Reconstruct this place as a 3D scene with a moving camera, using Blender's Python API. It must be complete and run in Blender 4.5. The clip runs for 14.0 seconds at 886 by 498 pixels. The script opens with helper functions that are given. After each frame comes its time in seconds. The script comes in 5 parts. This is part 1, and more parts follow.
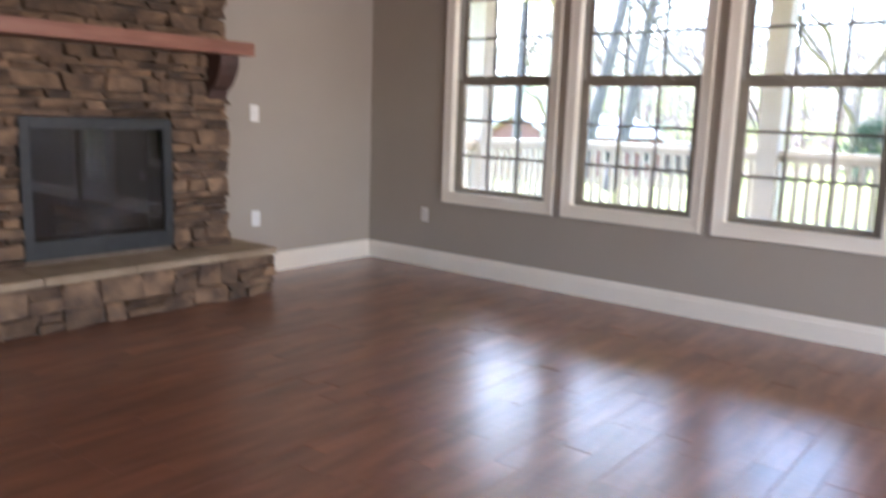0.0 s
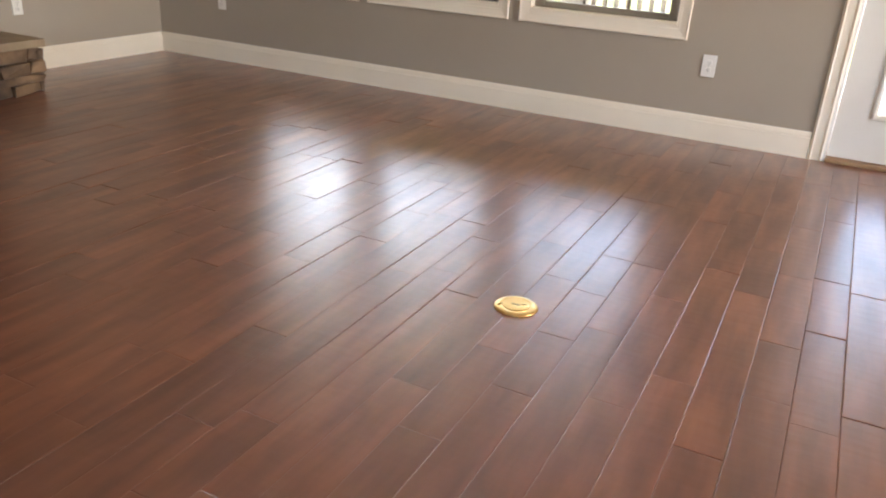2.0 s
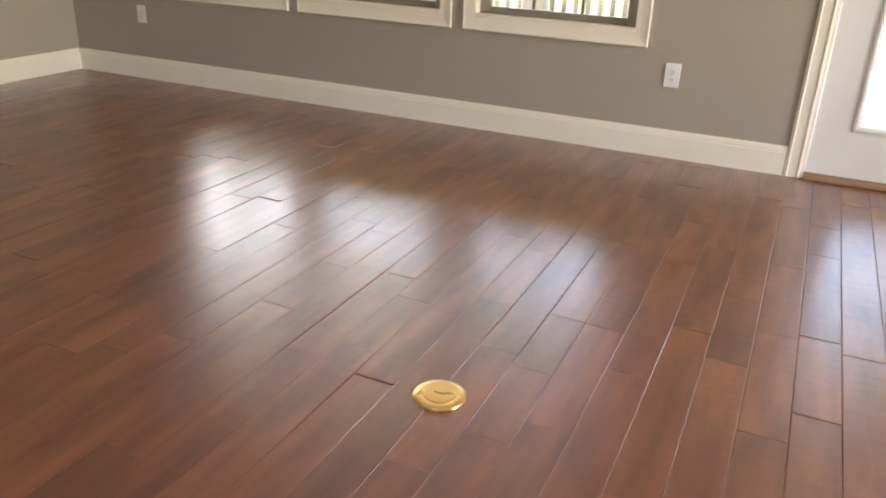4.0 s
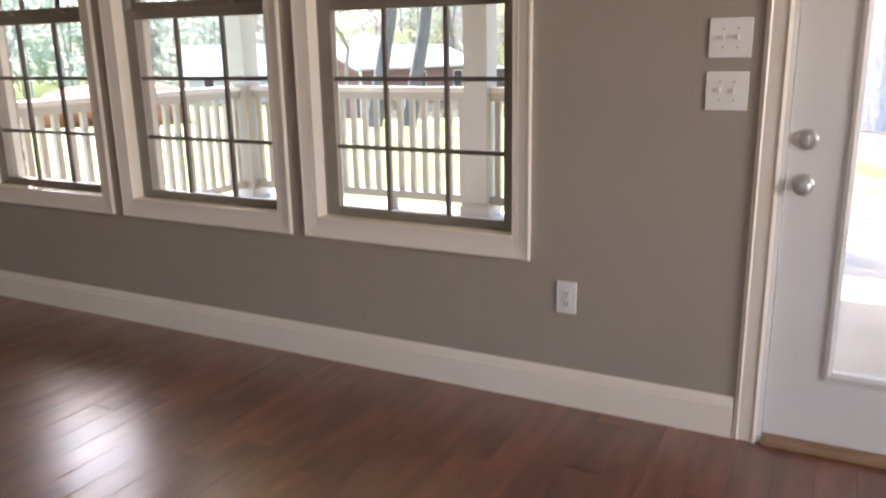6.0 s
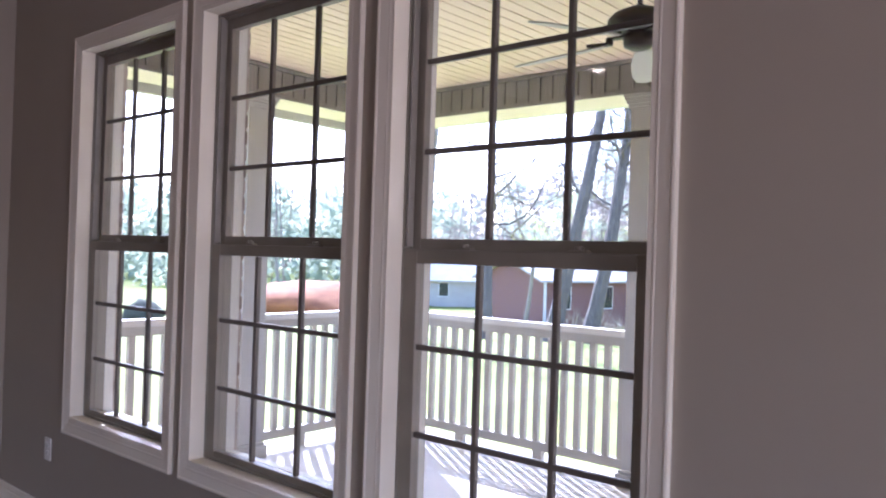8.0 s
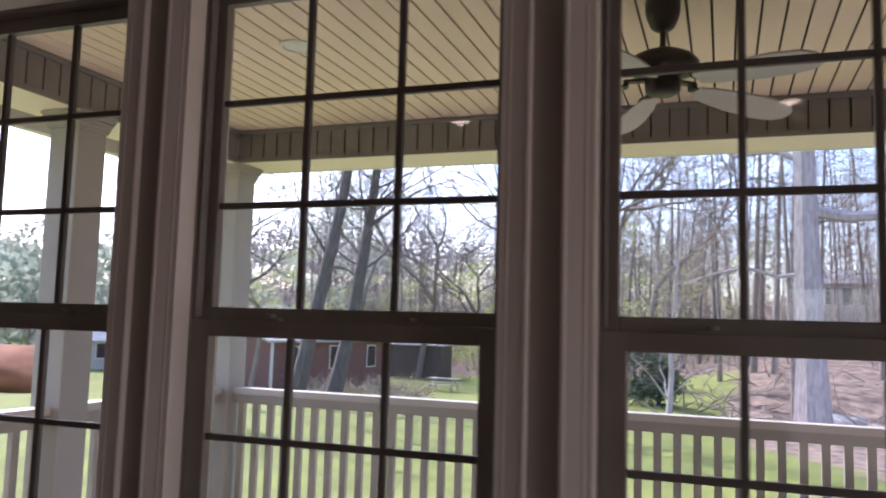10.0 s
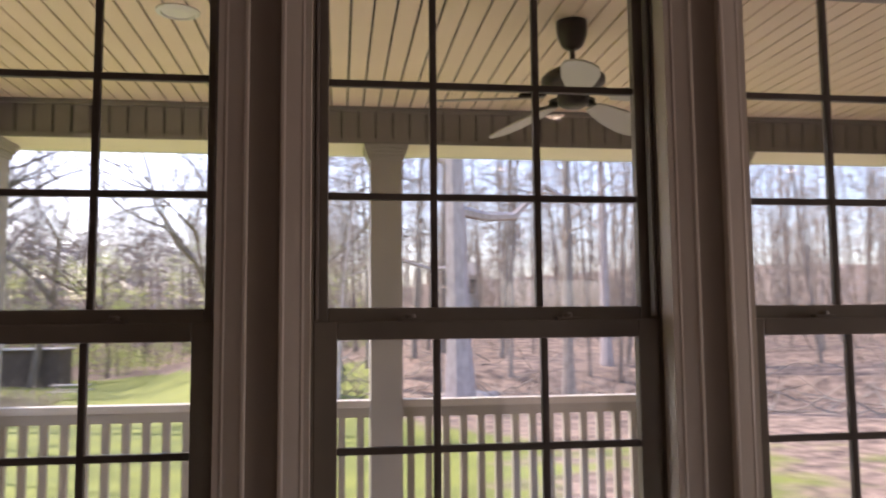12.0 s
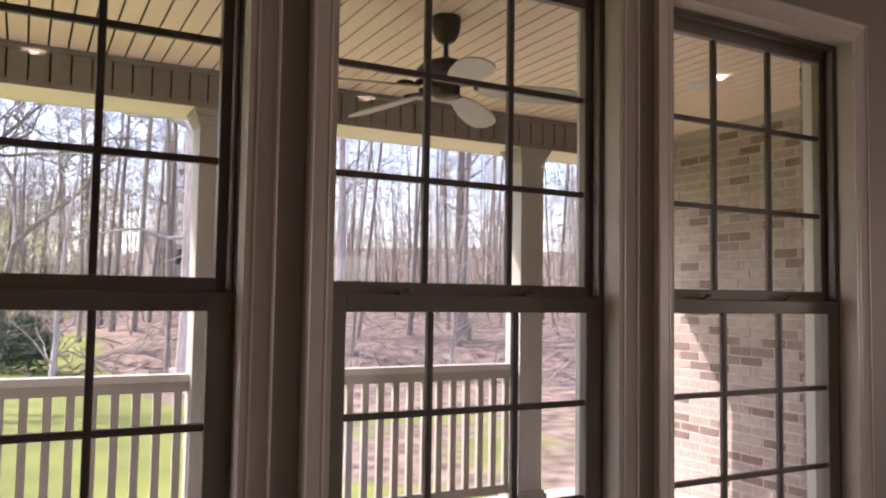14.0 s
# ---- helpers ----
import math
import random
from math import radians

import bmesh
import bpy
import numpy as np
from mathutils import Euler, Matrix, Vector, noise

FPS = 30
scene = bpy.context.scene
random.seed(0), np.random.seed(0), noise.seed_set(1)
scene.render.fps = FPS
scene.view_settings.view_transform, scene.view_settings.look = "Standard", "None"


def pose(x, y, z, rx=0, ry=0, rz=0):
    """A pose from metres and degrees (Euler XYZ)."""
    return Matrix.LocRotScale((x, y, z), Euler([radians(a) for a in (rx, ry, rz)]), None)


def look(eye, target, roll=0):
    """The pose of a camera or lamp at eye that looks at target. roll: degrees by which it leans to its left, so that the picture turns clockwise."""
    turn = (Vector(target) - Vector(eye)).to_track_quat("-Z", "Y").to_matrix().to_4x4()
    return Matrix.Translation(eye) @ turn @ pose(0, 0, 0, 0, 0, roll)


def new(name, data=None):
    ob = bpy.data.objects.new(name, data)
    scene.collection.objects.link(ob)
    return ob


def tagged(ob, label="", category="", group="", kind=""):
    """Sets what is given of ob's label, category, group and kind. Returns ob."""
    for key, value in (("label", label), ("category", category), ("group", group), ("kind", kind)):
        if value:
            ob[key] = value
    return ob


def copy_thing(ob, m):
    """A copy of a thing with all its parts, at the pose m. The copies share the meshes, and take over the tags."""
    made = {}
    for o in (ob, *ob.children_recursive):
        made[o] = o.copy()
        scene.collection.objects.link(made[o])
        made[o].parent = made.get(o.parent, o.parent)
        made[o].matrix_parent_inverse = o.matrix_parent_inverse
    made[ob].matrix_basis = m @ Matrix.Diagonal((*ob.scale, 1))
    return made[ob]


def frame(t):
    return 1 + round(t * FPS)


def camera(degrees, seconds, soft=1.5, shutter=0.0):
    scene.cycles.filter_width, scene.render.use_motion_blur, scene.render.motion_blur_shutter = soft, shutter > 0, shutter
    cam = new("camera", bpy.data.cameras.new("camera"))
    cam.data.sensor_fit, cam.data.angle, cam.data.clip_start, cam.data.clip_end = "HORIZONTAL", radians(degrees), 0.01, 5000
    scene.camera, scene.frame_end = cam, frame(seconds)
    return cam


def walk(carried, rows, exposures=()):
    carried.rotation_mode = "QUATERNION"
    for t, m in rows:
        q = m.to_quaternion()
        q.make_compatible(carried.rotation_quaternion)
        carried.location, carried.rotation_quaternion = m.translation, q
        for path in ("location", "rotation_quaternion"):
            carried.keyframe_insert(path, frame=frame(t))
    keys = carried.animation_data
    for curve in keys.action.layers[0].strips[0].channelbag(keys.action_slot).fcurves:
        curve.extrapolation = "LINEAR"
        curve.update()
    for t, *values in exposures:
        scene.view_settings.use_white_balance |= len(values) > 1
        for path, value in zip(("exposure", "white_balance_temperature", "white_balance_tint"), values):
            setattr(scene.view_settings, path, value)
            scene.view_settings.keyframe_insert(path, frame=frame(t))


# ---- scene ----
cam = camera(59.0, 14.0, soft=2.0, shutter=0.4)
PATH = [
    (0, (5.04, -5.16, 1.305), (3.804, -3.624, 0.97), 2.0),
    (0.5, (5.12, -5.001, 1.29), (4.134, -3.378, 0.662), 3.1),
    (1, (5.108, -4.937, 1.198), (4.264, -3.296, 0.428), 4.3),
    (1.5, (5.126, -4.964, 1.23), (4.316, -3.322, 0.423), 3.9),
    (2, (5.119, -4.938, 1.209), (4.319, -3.285, 0.417), 3.5),
    (4.5, (5.056, -4.053, 1.234), (4.309, -2.378, 0.438), 2.2),
    (5, (5.147, -3.671, 1.274), (4.36, -1.976, 0.562), 2.8),
    (5.5, (5.201, -3.258, 1.287), (4.42, -1.505, 0.723), 1.8),
    (6, (5.323, -2.794, 1.394), (4.431, -1.074, 0.898), -1.0),
    (6.5, (5.404, -2.358, 1.444), (4.357, -0.691, 1.093), -3.1),
    (7, (5.389, -2.082, 1.512), (4.194, -0.481, 1.418), -0.8),
    (7.5, (5.299, -1.875, 1.56), (3.94, -0.407, 1.556), 1.5),
    (10, (3.533, -1.812, 1.612), (2.86, 0.062, 1.798), 1.6),
    (10.2, (3.352, -1.803, 1.618), (2.73, 0.088, 1.809), 1.1),
    (10.5, (3.127, -1.788, 1.615), (2.573, 0.122, 1.821), 0.3),
    (11, (2.772, -1.87, 1.607), (2.466, 0.096, 1.815), -0.3),
    (11.5, (2.511, -1.904, 1.596), (2.425, 0.084, 1.797), -0.3),
    (12, (2.166, -1.953, 1.606), (2.43, 0.021, 1.785), -0.5),
    (12.5, (1.906, -1.975, 1.595), (2.52, -0.075, 1.723), -0.9),
    (13, (1.722, -1.9, 1.602), (2.525, -0.071, 1.695), 0.2),
    (13.5, (1.539, -1.892, 1.614), (2.411, -0.093, 1.679), 0.6),
    (14, (1.408, -1.887, 1.603), (2.348, -0.126, 1.721), 0.9),
]

walk(cam, [(t, look(eye, target, roll)) for t, eye, target, roll in PATH],
     exposures=[(0, 3.95, 5350, 16), (0.5, 3.9, 5500, 16), (1.0, 4.0, 5900, 15), (4.5, 3.95, 6450, 11), (5.5, 3.55, 6200, 14), (6.0, 3.25, 5950, 19), (6.5, 3.2, 5800, 23), (7.0, 2.8, 5200, 26), (7.7, 2.9, 5050, 27), (9.6, 1.6, 5650, 28), (10.0, 1.55, 5650, 29), (12.0, 1.65, 6400, 31), (14.0, 1.85, 6350, 32)])

# ---- world, sun, lamps ----
SUN = Vector((1.02, -0.72, -1.06)).normalized()
world = bpy.data.worlds.new("sky")
scene.world = world
world.use_nodes = True
wn = world.node_tree
sky = wn.nodes.new("ShaderNodeTexSky")
sky.sky_type = 'NISHITA'
sky.sun_disc = False
sky.sun_elevation = math.asin(-SUN.z)
sky.sun_rotation = math.atan2(-SUN.x, -SUN.y)
sky.dust_density = 1.7
wn.links.new(sky.outputs[0], wn.nodes["Background"].inputs[0])
wn.nodes["Background"].inputs[1].default_value = 0.15
sun = new("sun", bpy.data.lights.new("sun", 'SUN'))
sun.data.energy = 2.2
sun.data.angle = radians(0.6)
sun.data.color = (1.0, 0.95, 0.87)
sun.matrix_world = look((0, 0, 30), Vector((0, 0, 30)) + SUN)

ROOM_X, ROOM_Y, ROOM_Z = 9.6, -7.6, 3.35


WARM = (1.0, 0.85, 0.68)
# the last two cans are unseen, added to fill the room with light
CANS = [(1.40, -4.25), (4.02, -4.25), (6.12, -2.15), (7.5, -4.1), (4.02, -6.6), (7.5, -6.4)]
WATTS = [0.25, 0.2, 3.2, 2.0, 0.3, 1.3]     # uneven watts: east lamps raised to brighten the wall by the door
for (cx, cy), watts in zip(CANS, WATTS):
    lamp = new("can_lamp", bpy.data.lights.new("can_lamp", 'SPOT'))
    lamp.data.energy, lamp.data.color, lamp.data.spot_size, lamp.data.spot_blend = watts, WARM, radians(168), 0.35
    lamp.data.shadow_soft_size = 0.03
    lamp.matrix_world = look((cx, cy, ROOM_Z - 0.012), (cx, cy, 0))

# added fill lamps in unseen openings, for daylight from the rest of the house
UNSEEN_OPENINGS = {"south": (4.2, 5.6, 0.10, 2.10), "east": (-3.1, -1.1, 0.90, 2.30)}
for side, (a, b, z0, z1) in UNSEEN_OPENINGS.items():
    lamp = new(side + "_daylight", bpy.data.lights.new(side + "_daylight", 'AREA'))
    lamp.data.shape, lamp.data.size, lamp.data.size_y = 'RECTANGLE', b - a - 0.1, z1 - z0 - 0.1
    lamp.data.color = (1.0, 0.86, 0.71)
    mid = ((a + b) / 2, ROOM_Y - 0.10, (z0 + z1) / 2) if side == "south" else (ROOM_X + 0.10, (a + b) / 2, (z0 + z1) / 2)
    lamp.data.energy = 0.6 if side == "south" else 8.0
    lamp.data.spread = radians(150 if side == "south" else 105)
    lamp.matrix_world = look(mid, (mid[0], 0, mid[2] - 0.2) if side == "south" else (0, mid[1], mid[2] - 0.2))


# ---- materials ----
def material(name, c1, c2=None, rough=0.6, scale=6.0, detail=5.0, bump=0.0, bump_scale=None, metal=0.0, coat=0.0, spec=0.5,
             stretch=(1, 1, 1), rand=0.0, rough2=None, sharp=(0.35, 0.65)):
    m = bpy.data.materials.new(name)
    m.use_nodes = True
    n, l = m.node_tree.nodes, m.node_tree.links
    b = n["Principled BSDF"]
    b.inputs["Roughness"].default_value = rough
    b.inputs["Metallic"].default_value = metal
    b.inputs["Coat Weight"].default_value = coat
    b.inputs["Specular IOR Level"].default_value = spec
    c2 = c2 or tuple(v * 0.85 for v in c1)
    tc = n.new("ShaderNodeTexCoord")
    mp = n.new("ShaderNodeMapping")
    mp.inputs["Scale"].default_value = stretch
    l.new(tc.outputs["Object"], mp.inputs["Vector"])
    src = mp.outputs["Vector"]
    info = n.new("ShaderNodeObjectInfo")
    geo = n.new("ShaderNodeNewGeometry")
    mix = n.new("ShaderNodeMath")
    mix.operation = 'ADD'
    l.new(info.outputs["Random"], mix.inputs[0])
    l.new(geo.outputs["Random Per Island"], mix.inputs[1])
    piece = n.new("ShaderNodeMath")
    piece.operation = 'FRACT'
    piece.name = "piece"
    l.new(mix.outputs[0], piece.inputs[0])
    if rand:
        off = n.new("ShaderNodeVectorMath")
        off.operation = 'MULTIPLY_ADD'
        off.inputs[1].default_value = (37, 53, 71)
        cmb = n.new("ShaderNodeCombineXYZ")
        for k in range(3):
            l.new(piece.outputs[0], cmb.inputs[k])
        l.new(cmb.outputs[0], off.inputs[0])
        l.new(src, off.inputs[2])
        src = off.outputs[0]
    nz = n.new("ShaderNodeTexNoise")
    nz.inputs["Scale"].default_value, nz.inputs["Detail"].default_value = scale, detail
    l.new(src, nz.inputs["Vector"])
    ramp = n.new("ShaderNodeValToRGB")
    ramp.color_ramp.elements[0].position, ramp.color_ramp.elements[1].position = sharp
    ramp.color_ramp.elements[0].color, ramp.color_ramp.elements[1].color = (*c1, 1), (*c2, 1)
    l.new(nz.outputs["Fac"], ramp.inputs["Fac"])
    col = ramp.outputs["Color"]
    if rand:
        hs = n.new("ShaderNodeHueSaturation")
        mr = n.new("ShaderNodeMapRange")
        mr.inputs["To Min"].default_value, mr.inputs["To Max"].default_value = 1 - rand, 1 + rand
        l.new(piece.outputs[0], mr.inputs["Value"])
        l.new(mr.outputs["Result"], hs.inputs["Value"])
        l.new(col, hs.inputs["Color"])
        col = hs.outputs["Color"]
    l.new(col, b.inputs["Base Color"])
    if rough2 is not None:
        rr = n.new("ShaderNodeMapRange")
        rr.inputs["To Min"].default_value, rr.inputs["To Max"].default_value = rough, rough2
        l.new(nz.outputs["Fac"], rr.inputs["Value"])
        l.new(rr.outputs["Result"], b.inputs["Roughness"])
    if bump:
        n2 = n.new("ShaderNodeTexNoise")
        n2.inputs["Scale"].default_value, n2.inputs["Detail"].default_value = bump_scale or scale * 4, 4
        l.new(src, n2.inputs["Vector"])
        bp = n.new("ShaderNodeBump")
        bp.inputs["Strength"].default_value, bp.inputs["Distance"].default_value = bump, 0.01
        l.new(n2.outputs["Fac"], bp.inputs["Height"])
        l.new(bp.outputs["Normal"], b.inputs["Normal"])
    return m


PAINT = material("greige_wall_paint", (0.385, 0.333, 0.270), (0.365, 0.314, 0.254), 0.62, 1.2, bump=0.05, bump_scale=180)
TRIM = material("white_trim_paint", (0.86, 0.79, 0.67), (0.82, 0.75, 0.63), 0.38, 2.5, bump=0.02, bump_scale=60)
CEIL = material("ceiling_paint", (0.78, 0.75, 0.70), (0.74, 0.71, 0.66), 0.8, 2, bump=0.06, bump_scale=120)
SASH = material("taupe_vinyl_sash", (0.25, 0.218, 0.172), (0.22, 0.192, 0.152), 0.42, 9)
MUNTIN = material("bronze_muntin", (0.145, 0.125, 0.10), (0.125, 0.107, 0.088), 0.45, 9)
TRACK = material("vinyl_track", (0.27, 0.245, 0.215), (0.23, 0.21, 0.185), 0.4, 12)
DOORP = material("door_paint", (0.74, 0.72, 0.68), (0.70, 0.68, 0.64), 0.4, 3)
NICKEL = material("satin_nickel", (0.60, 0.59, 0.57), (0.52, 0.51, 0.49), 0.42, 20, metal=0.75)
BRASS = material("polished_brass", (0.92, 0.66, 0.28), (0.85, 0.58, 0.22), 0.22, 14, metal=1.0, rough2=0.36)
PLASTIC = material("white_plastic", (0.82, 0.80, 0.76), (0.79, 0.77, 0.73), 0.35, 8)
SLOT = material("dark_slot", (0.03, 0.03, 0.03), None, 0.6)
BLACK = material("black_firebox_metal", (0.016, 0.017, 0.017), (0.026, 0.027, 0.026), 0.5, 20, metal=0.15)
LOG = material("ceramic_log", (0.16, 0.11, 0.07), (0.05, 0.035, 0.025), 0.85, 14, bump=0.6)
MORTAR = material("stone_mortar", (0.20, 0.155, 0.11), (0.14, 0.105, 0.075), 0.92, 14, bump=0.5)
STONE = material("ledge_stone", (0.22, 0.138, 0.078), (0.075, 0.048, 0.031), 0.85, 6, 8, bump=0.9, bump_scale=26, rand=0.42)
SLAB = material("hearth_sandstone", (0.34, 0.26, 0.17), (0.24, 0.175, 0.11), 0.8, 5, 8, bump=0.5, bump_scale=40)
MANTEL = material("red_brown_mantel_wood", (0.30, 0.125, 0.075), (0.20, 0.075, 0.042), 0.45, 4, stretch=(6, 0.7, 6), bump=0.25)
# wood darkened to hold the shadow below the mantel shelf
CORBEL_SHADED = material("shaded_corbel_wood", (0.085, 0.045, 0.032), (0.05, 0.026, 0.019), 0.5, 6, bump=0.3)
VINYL = material("porch_white_vinyl", (0.74, 0.71, 0.64), (0.69, 0.66, 0.59), 0.5, 3)
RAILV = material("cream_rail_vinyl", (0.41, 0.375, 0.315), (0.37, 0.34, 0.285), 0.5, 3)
# lighter copy of the rail vinyl: sun on the cap put into its colour
RAIL_LIT = material("sunlit_rail_cap", (0.62, 0.58, 0.50), (0.56, 0.52, 0.45), 0.5, 3)
PCEIL = material("cream_porch_ceiling", (0.93, 0.745, 0.585), (0.89, 0.705, 0.55), 0.5, 2)
PANEL = material("taupe_beam_siding", (0.255, 0.235, 0.215), (0.22, 0.20, 0.185), 0.55, 4)
# near-black colour standing in for the shade inside the board grooves
GROOVE_SHADE = material("groove_shade_paint", (0.05, 0.042, 0.034), None, 0.9)
CREAM = material("cream_beam_trim", (0.90, 0.79, 0.68), (0.86, 0.755, 0.645), 0.5, 3)
COLUMN = material("column_paint", (0.42, 0.40, 0.36), (0.385, 0.365, 0.33), 0.55, 3)
CONC = material("porch_concrete", (0.58, 0.54, 0.48), (0.48, 0.445, 0.395), 0.85, 2.2, 8, bump=0.2, bump_scale=90)
BRONZE = material("oil_rubbed_bronze", (0.035, 0.028, 0.024), (0.05, 0.04, 0.03), 0.38, 12, metal=0.7)
BLADE = material("washed_fan_blade", (0.56, 0.53, 0.49), (0.50, 0.47, 0.43), 0.5, 6, stretch=(1, 8, 1))
SOFFIT = material("roof_soffit", (0.70, 0.67, 0.60), None, 0.6)
SHINGLE = material("grey_shingle", (0.26, 0.25, 0.24), (0.18, 0.17, 0.16), 0.9, 16, bump=0.5)
MORTAR_B = material("brick_mortar", (0.58, 0.51, 0.45), (0.49, 0.43, 0.375), 0.95, 24, bump=0.4)


def emissive(name, color, strength):
    m = bpy.data.materials.new(name)
    m.use_nodes = True
    b = m.node_tree.nodes["Principled BSDF"]
    b.inputs["Base Color"].default_value = (0.8, 0.8, 0.8, 1)
    b.inputs["Emission Color"].default_value = (*color, 1)
    b.inputs["Emission Strength"].default_value = strength
    return m


GLOW = emissive("warm_lamp_glow", (1.0, 0.76, 0.48), 2.0)


def glass(name, tint, straight=0.04):
    """Clear glass: see-through, with a mirror film that grows towards grazing angles."""
    m = bpy.data.materials.new(name)
    m.use_nodes = True
    n, l = m.node_tree.nodes, m.node_tree.links
    n.remove(n["Principled BSDF"])
    tr, gl, lw, mx = (n.new("ShaderNodeBsdfTransparent"), n.new("ShaderNodeBsdfGlossy"), n.new("ShaderNodeLayerWeight"),
                      n.new("ShaderNodeMixShader"))
    tr.inputs[0].default_value = (*tint, 1)
    gl.inputs["Roughness"].default_value = 0.01
    lw.inputs["Blend"].default_value = 0.5
    pw, ma = n.new("ShaderNodeMath"), n.new("ShaderNodeMath")
    pw.operation, ma.operation = 'POWER', 'MULTIPLY_ADD'
    pw.inputs[1].default_value = 5.0
    ma.inputs[1].default_value, ma.inputs[2].default_value = 0.8, straight
    l.new(lw.outputs["Facing"], pw.inputs[0])
    l.new(pw.outputs[0], ma.inputs[0])
    l.new(ma.outputs[0], mx.inputs[0])
    l.new(tr.outputs[0], mx.inputs[1])
    l.new(gl.outputs[0], mx.inputs[2])
    l.new(mx.outputs[0], n["Material Output"].inputs["Surface"])
    return m


PANE = glass("window_glass", (0.97, 0.98, 0.97))
FIREGLASS = glass("fireplace_glass", (0.45, 0.43, 0.41), 0.07)


def plank_material():
    """Hand-scraped, stained hickory: long grain, dark mineral streaks, scrape ripples across the board, a satin coat."""
    m = material("scraped_plank", (0.215, 0.073, 0.032), (0.115, 0.038, 0.018), 0.38, 3.5, 5, coat=1.0, rand=0.14, stretch=(4, 0.7, 1), rough2=0.50, sharp=(0.3, 0.7))
    n, l = m.node_tree.nodes, m.node_tree.links
    b = n["Principled BSDF"]
    tc = n.new("ShaderNodeTexCoord")
    add = n.new("ShaderNodeVectorMath")
    add.operation = 'MULTIPLY_ADD'
    cmb = n.new("ShaderNodeCombineXYZ")
    for k in range(3):
        l.new(n["piece"].outputs[0], cmb.inputs[k])
    add.inputs[1].default_value = (17, 91, 5)
    l.new(cmb.outputs[0], add.inputs[0])
    l.new(tc.outputs["Object"], add.inputs[2])
    mp = n.new("ShaderNodeMapping")
    mp.inputs["Scale"].default_value = (9, 26, 1)
    l.new(add.outputs[0], mp.inputs["Vector"])
    rip = n.new("ShaderNodeTexNoise")
    rip.inputs["Scale"].default_value, rip.inputs["Detail"].default_value = 1.0, 1.5
    l.new(mp.outputs["Vector"], rip.inputs["Vector"])
    mp2 = n.new("ShaderNodeMapping")
    mp2.inputs["Scale"].default_value = (220, 10, 1)
    l.new(add.outputs[0], mp2.inputs["Vector"])
    grain = n.new("ShaderNodeTexNoise")
    grain.inputs["Scale"].default_value, grain.inputs["Detail"].default_value = 1.0, 3
    l.new(mp2.outputs["Vector"], grain.inputs["Vector"])
    b1, b2 = n.new("ShaderNodeBump"), n.new("ShaderNodeBump")
    b1.inputs["Strength"].default_value, b1.inputs["Distance"].default_value = 0.32, 0.004
    b2.inputs["Strength"].default_value, b2.inputs["Distance"].default_value = 0.10, 0.0015
    l.new(rip.outputs["Fac"], b1.inputs["Height"])
    l.new(grain.outputs["Fac"], b2.inputs["Height"])
    l.new(b1.outputs["Normal"], b2.inputs["Normal"])
    l.new(b2.outputs["Normal"], b.inputs["Normal"])
    return m


PLANK = plank_material()
PLANK.node_tree.nodes["Principled BSDF"].inputs["Coat Roughness"].default_value = 0.27
PLANK.node_tree.nodes["Principled BSDF"].inputs["Coat IOR"].default_value = 1.62
SUBFLOOR = material("dark_board_joint", (0.05, 0.02, 0.012), None, 0.6)


def brick_material():
    """Lime-washed brick: most pieces pale and smeared, some left dark."""
    m = material("limewashed_brick", (0.49, 0.41, 0.355), (0.39, 0.32, 0.275), 0.92, 18, 8, bump=0.6, bump_scale=60, rand=0.11)
    n, l = m.node_tree.nodes, m.node_tree.links
    b = n["Principled BSDF"]
    old = b.inputs["Base Color"].links[0].from_socket
    info, geo = n.new("ShaderNodeObjectInfo"), n.new("ShaderNodeNewGeometry")
    add = n.new("ShaderNodeMath")
    add.operation = 'ADD'
    l.new(info.outputs["Random"], add.inputs[0])
    l.new(geo.outputs["Random Per Island"], add.inputs[1])
    fr = n.new("ShaderNodeMath")
    fr.operation = 'FRACT'
    l.new(add.outputs[0], fr.inputs[0])
    gt = n.new("ShaderNodeMapRange")
    gt.inputs["From Min"].default_value, gt.inputs["From Max"].default_value = 0.68, 0.84
    l.new(fr.outputs[0], gt.inputs["Value"])
    nz = n.new("ShaderNodeTexNoise")
    nz.inputs["Scale"].default_value = 30
    mul = n.new("ShaderNodeMath")
    mul.operation = 'MULTIPLY'
    l.new(gt.outputs["Result"], mul.inputs[0])
    mr = n.new("ShaderNodeMapRange")
    mr.inputs["To Min"].default_value, mr.inputs["To Max"].default_value = 0.55, 1.0
    l.new(nz.outputs["Fac"], mr.inputs["Value"])
    l.new(mr.outputs["Result"], mul.inputs[1])
    mx = n.new("ShaderNodeMix")
    mx.data_type = 'RGBA'
    l.new(mul.outputs[0], mx.inputs[0])
    l.new(old, mx.inputs[6])
    mx.inputs[7].default_value = (0.16, 0.10, 0.08, 1)
    l.new(mx.outputs[2], b.inputs["Base Color"])
    return m


BRICK = brick_material()


# ---- building helpers ----
ROOT = {}


def thing(name, at, label, category, group="", kind="", local=False):
    ob = new(name)
    ob.empty_display_size = 0.1
    ob.location = at
    ROOT[ob.name] = Vector((0, 0, 0)) if local else Vector(at)
    return tagged(ob, label, category, group, kind)


def finish(name, bm, mat, smooth=False):
    bmesh.ops.recalc_face_normals(bm, faces=bm.faces)
    me = bpy.data.meshes.new(name)
    bm.to_mesh(me)
    bm.free()
    me.materials.append(mat)
    if smooth:
        for p in me.polygons:
            p.use_smooth = True
    return me


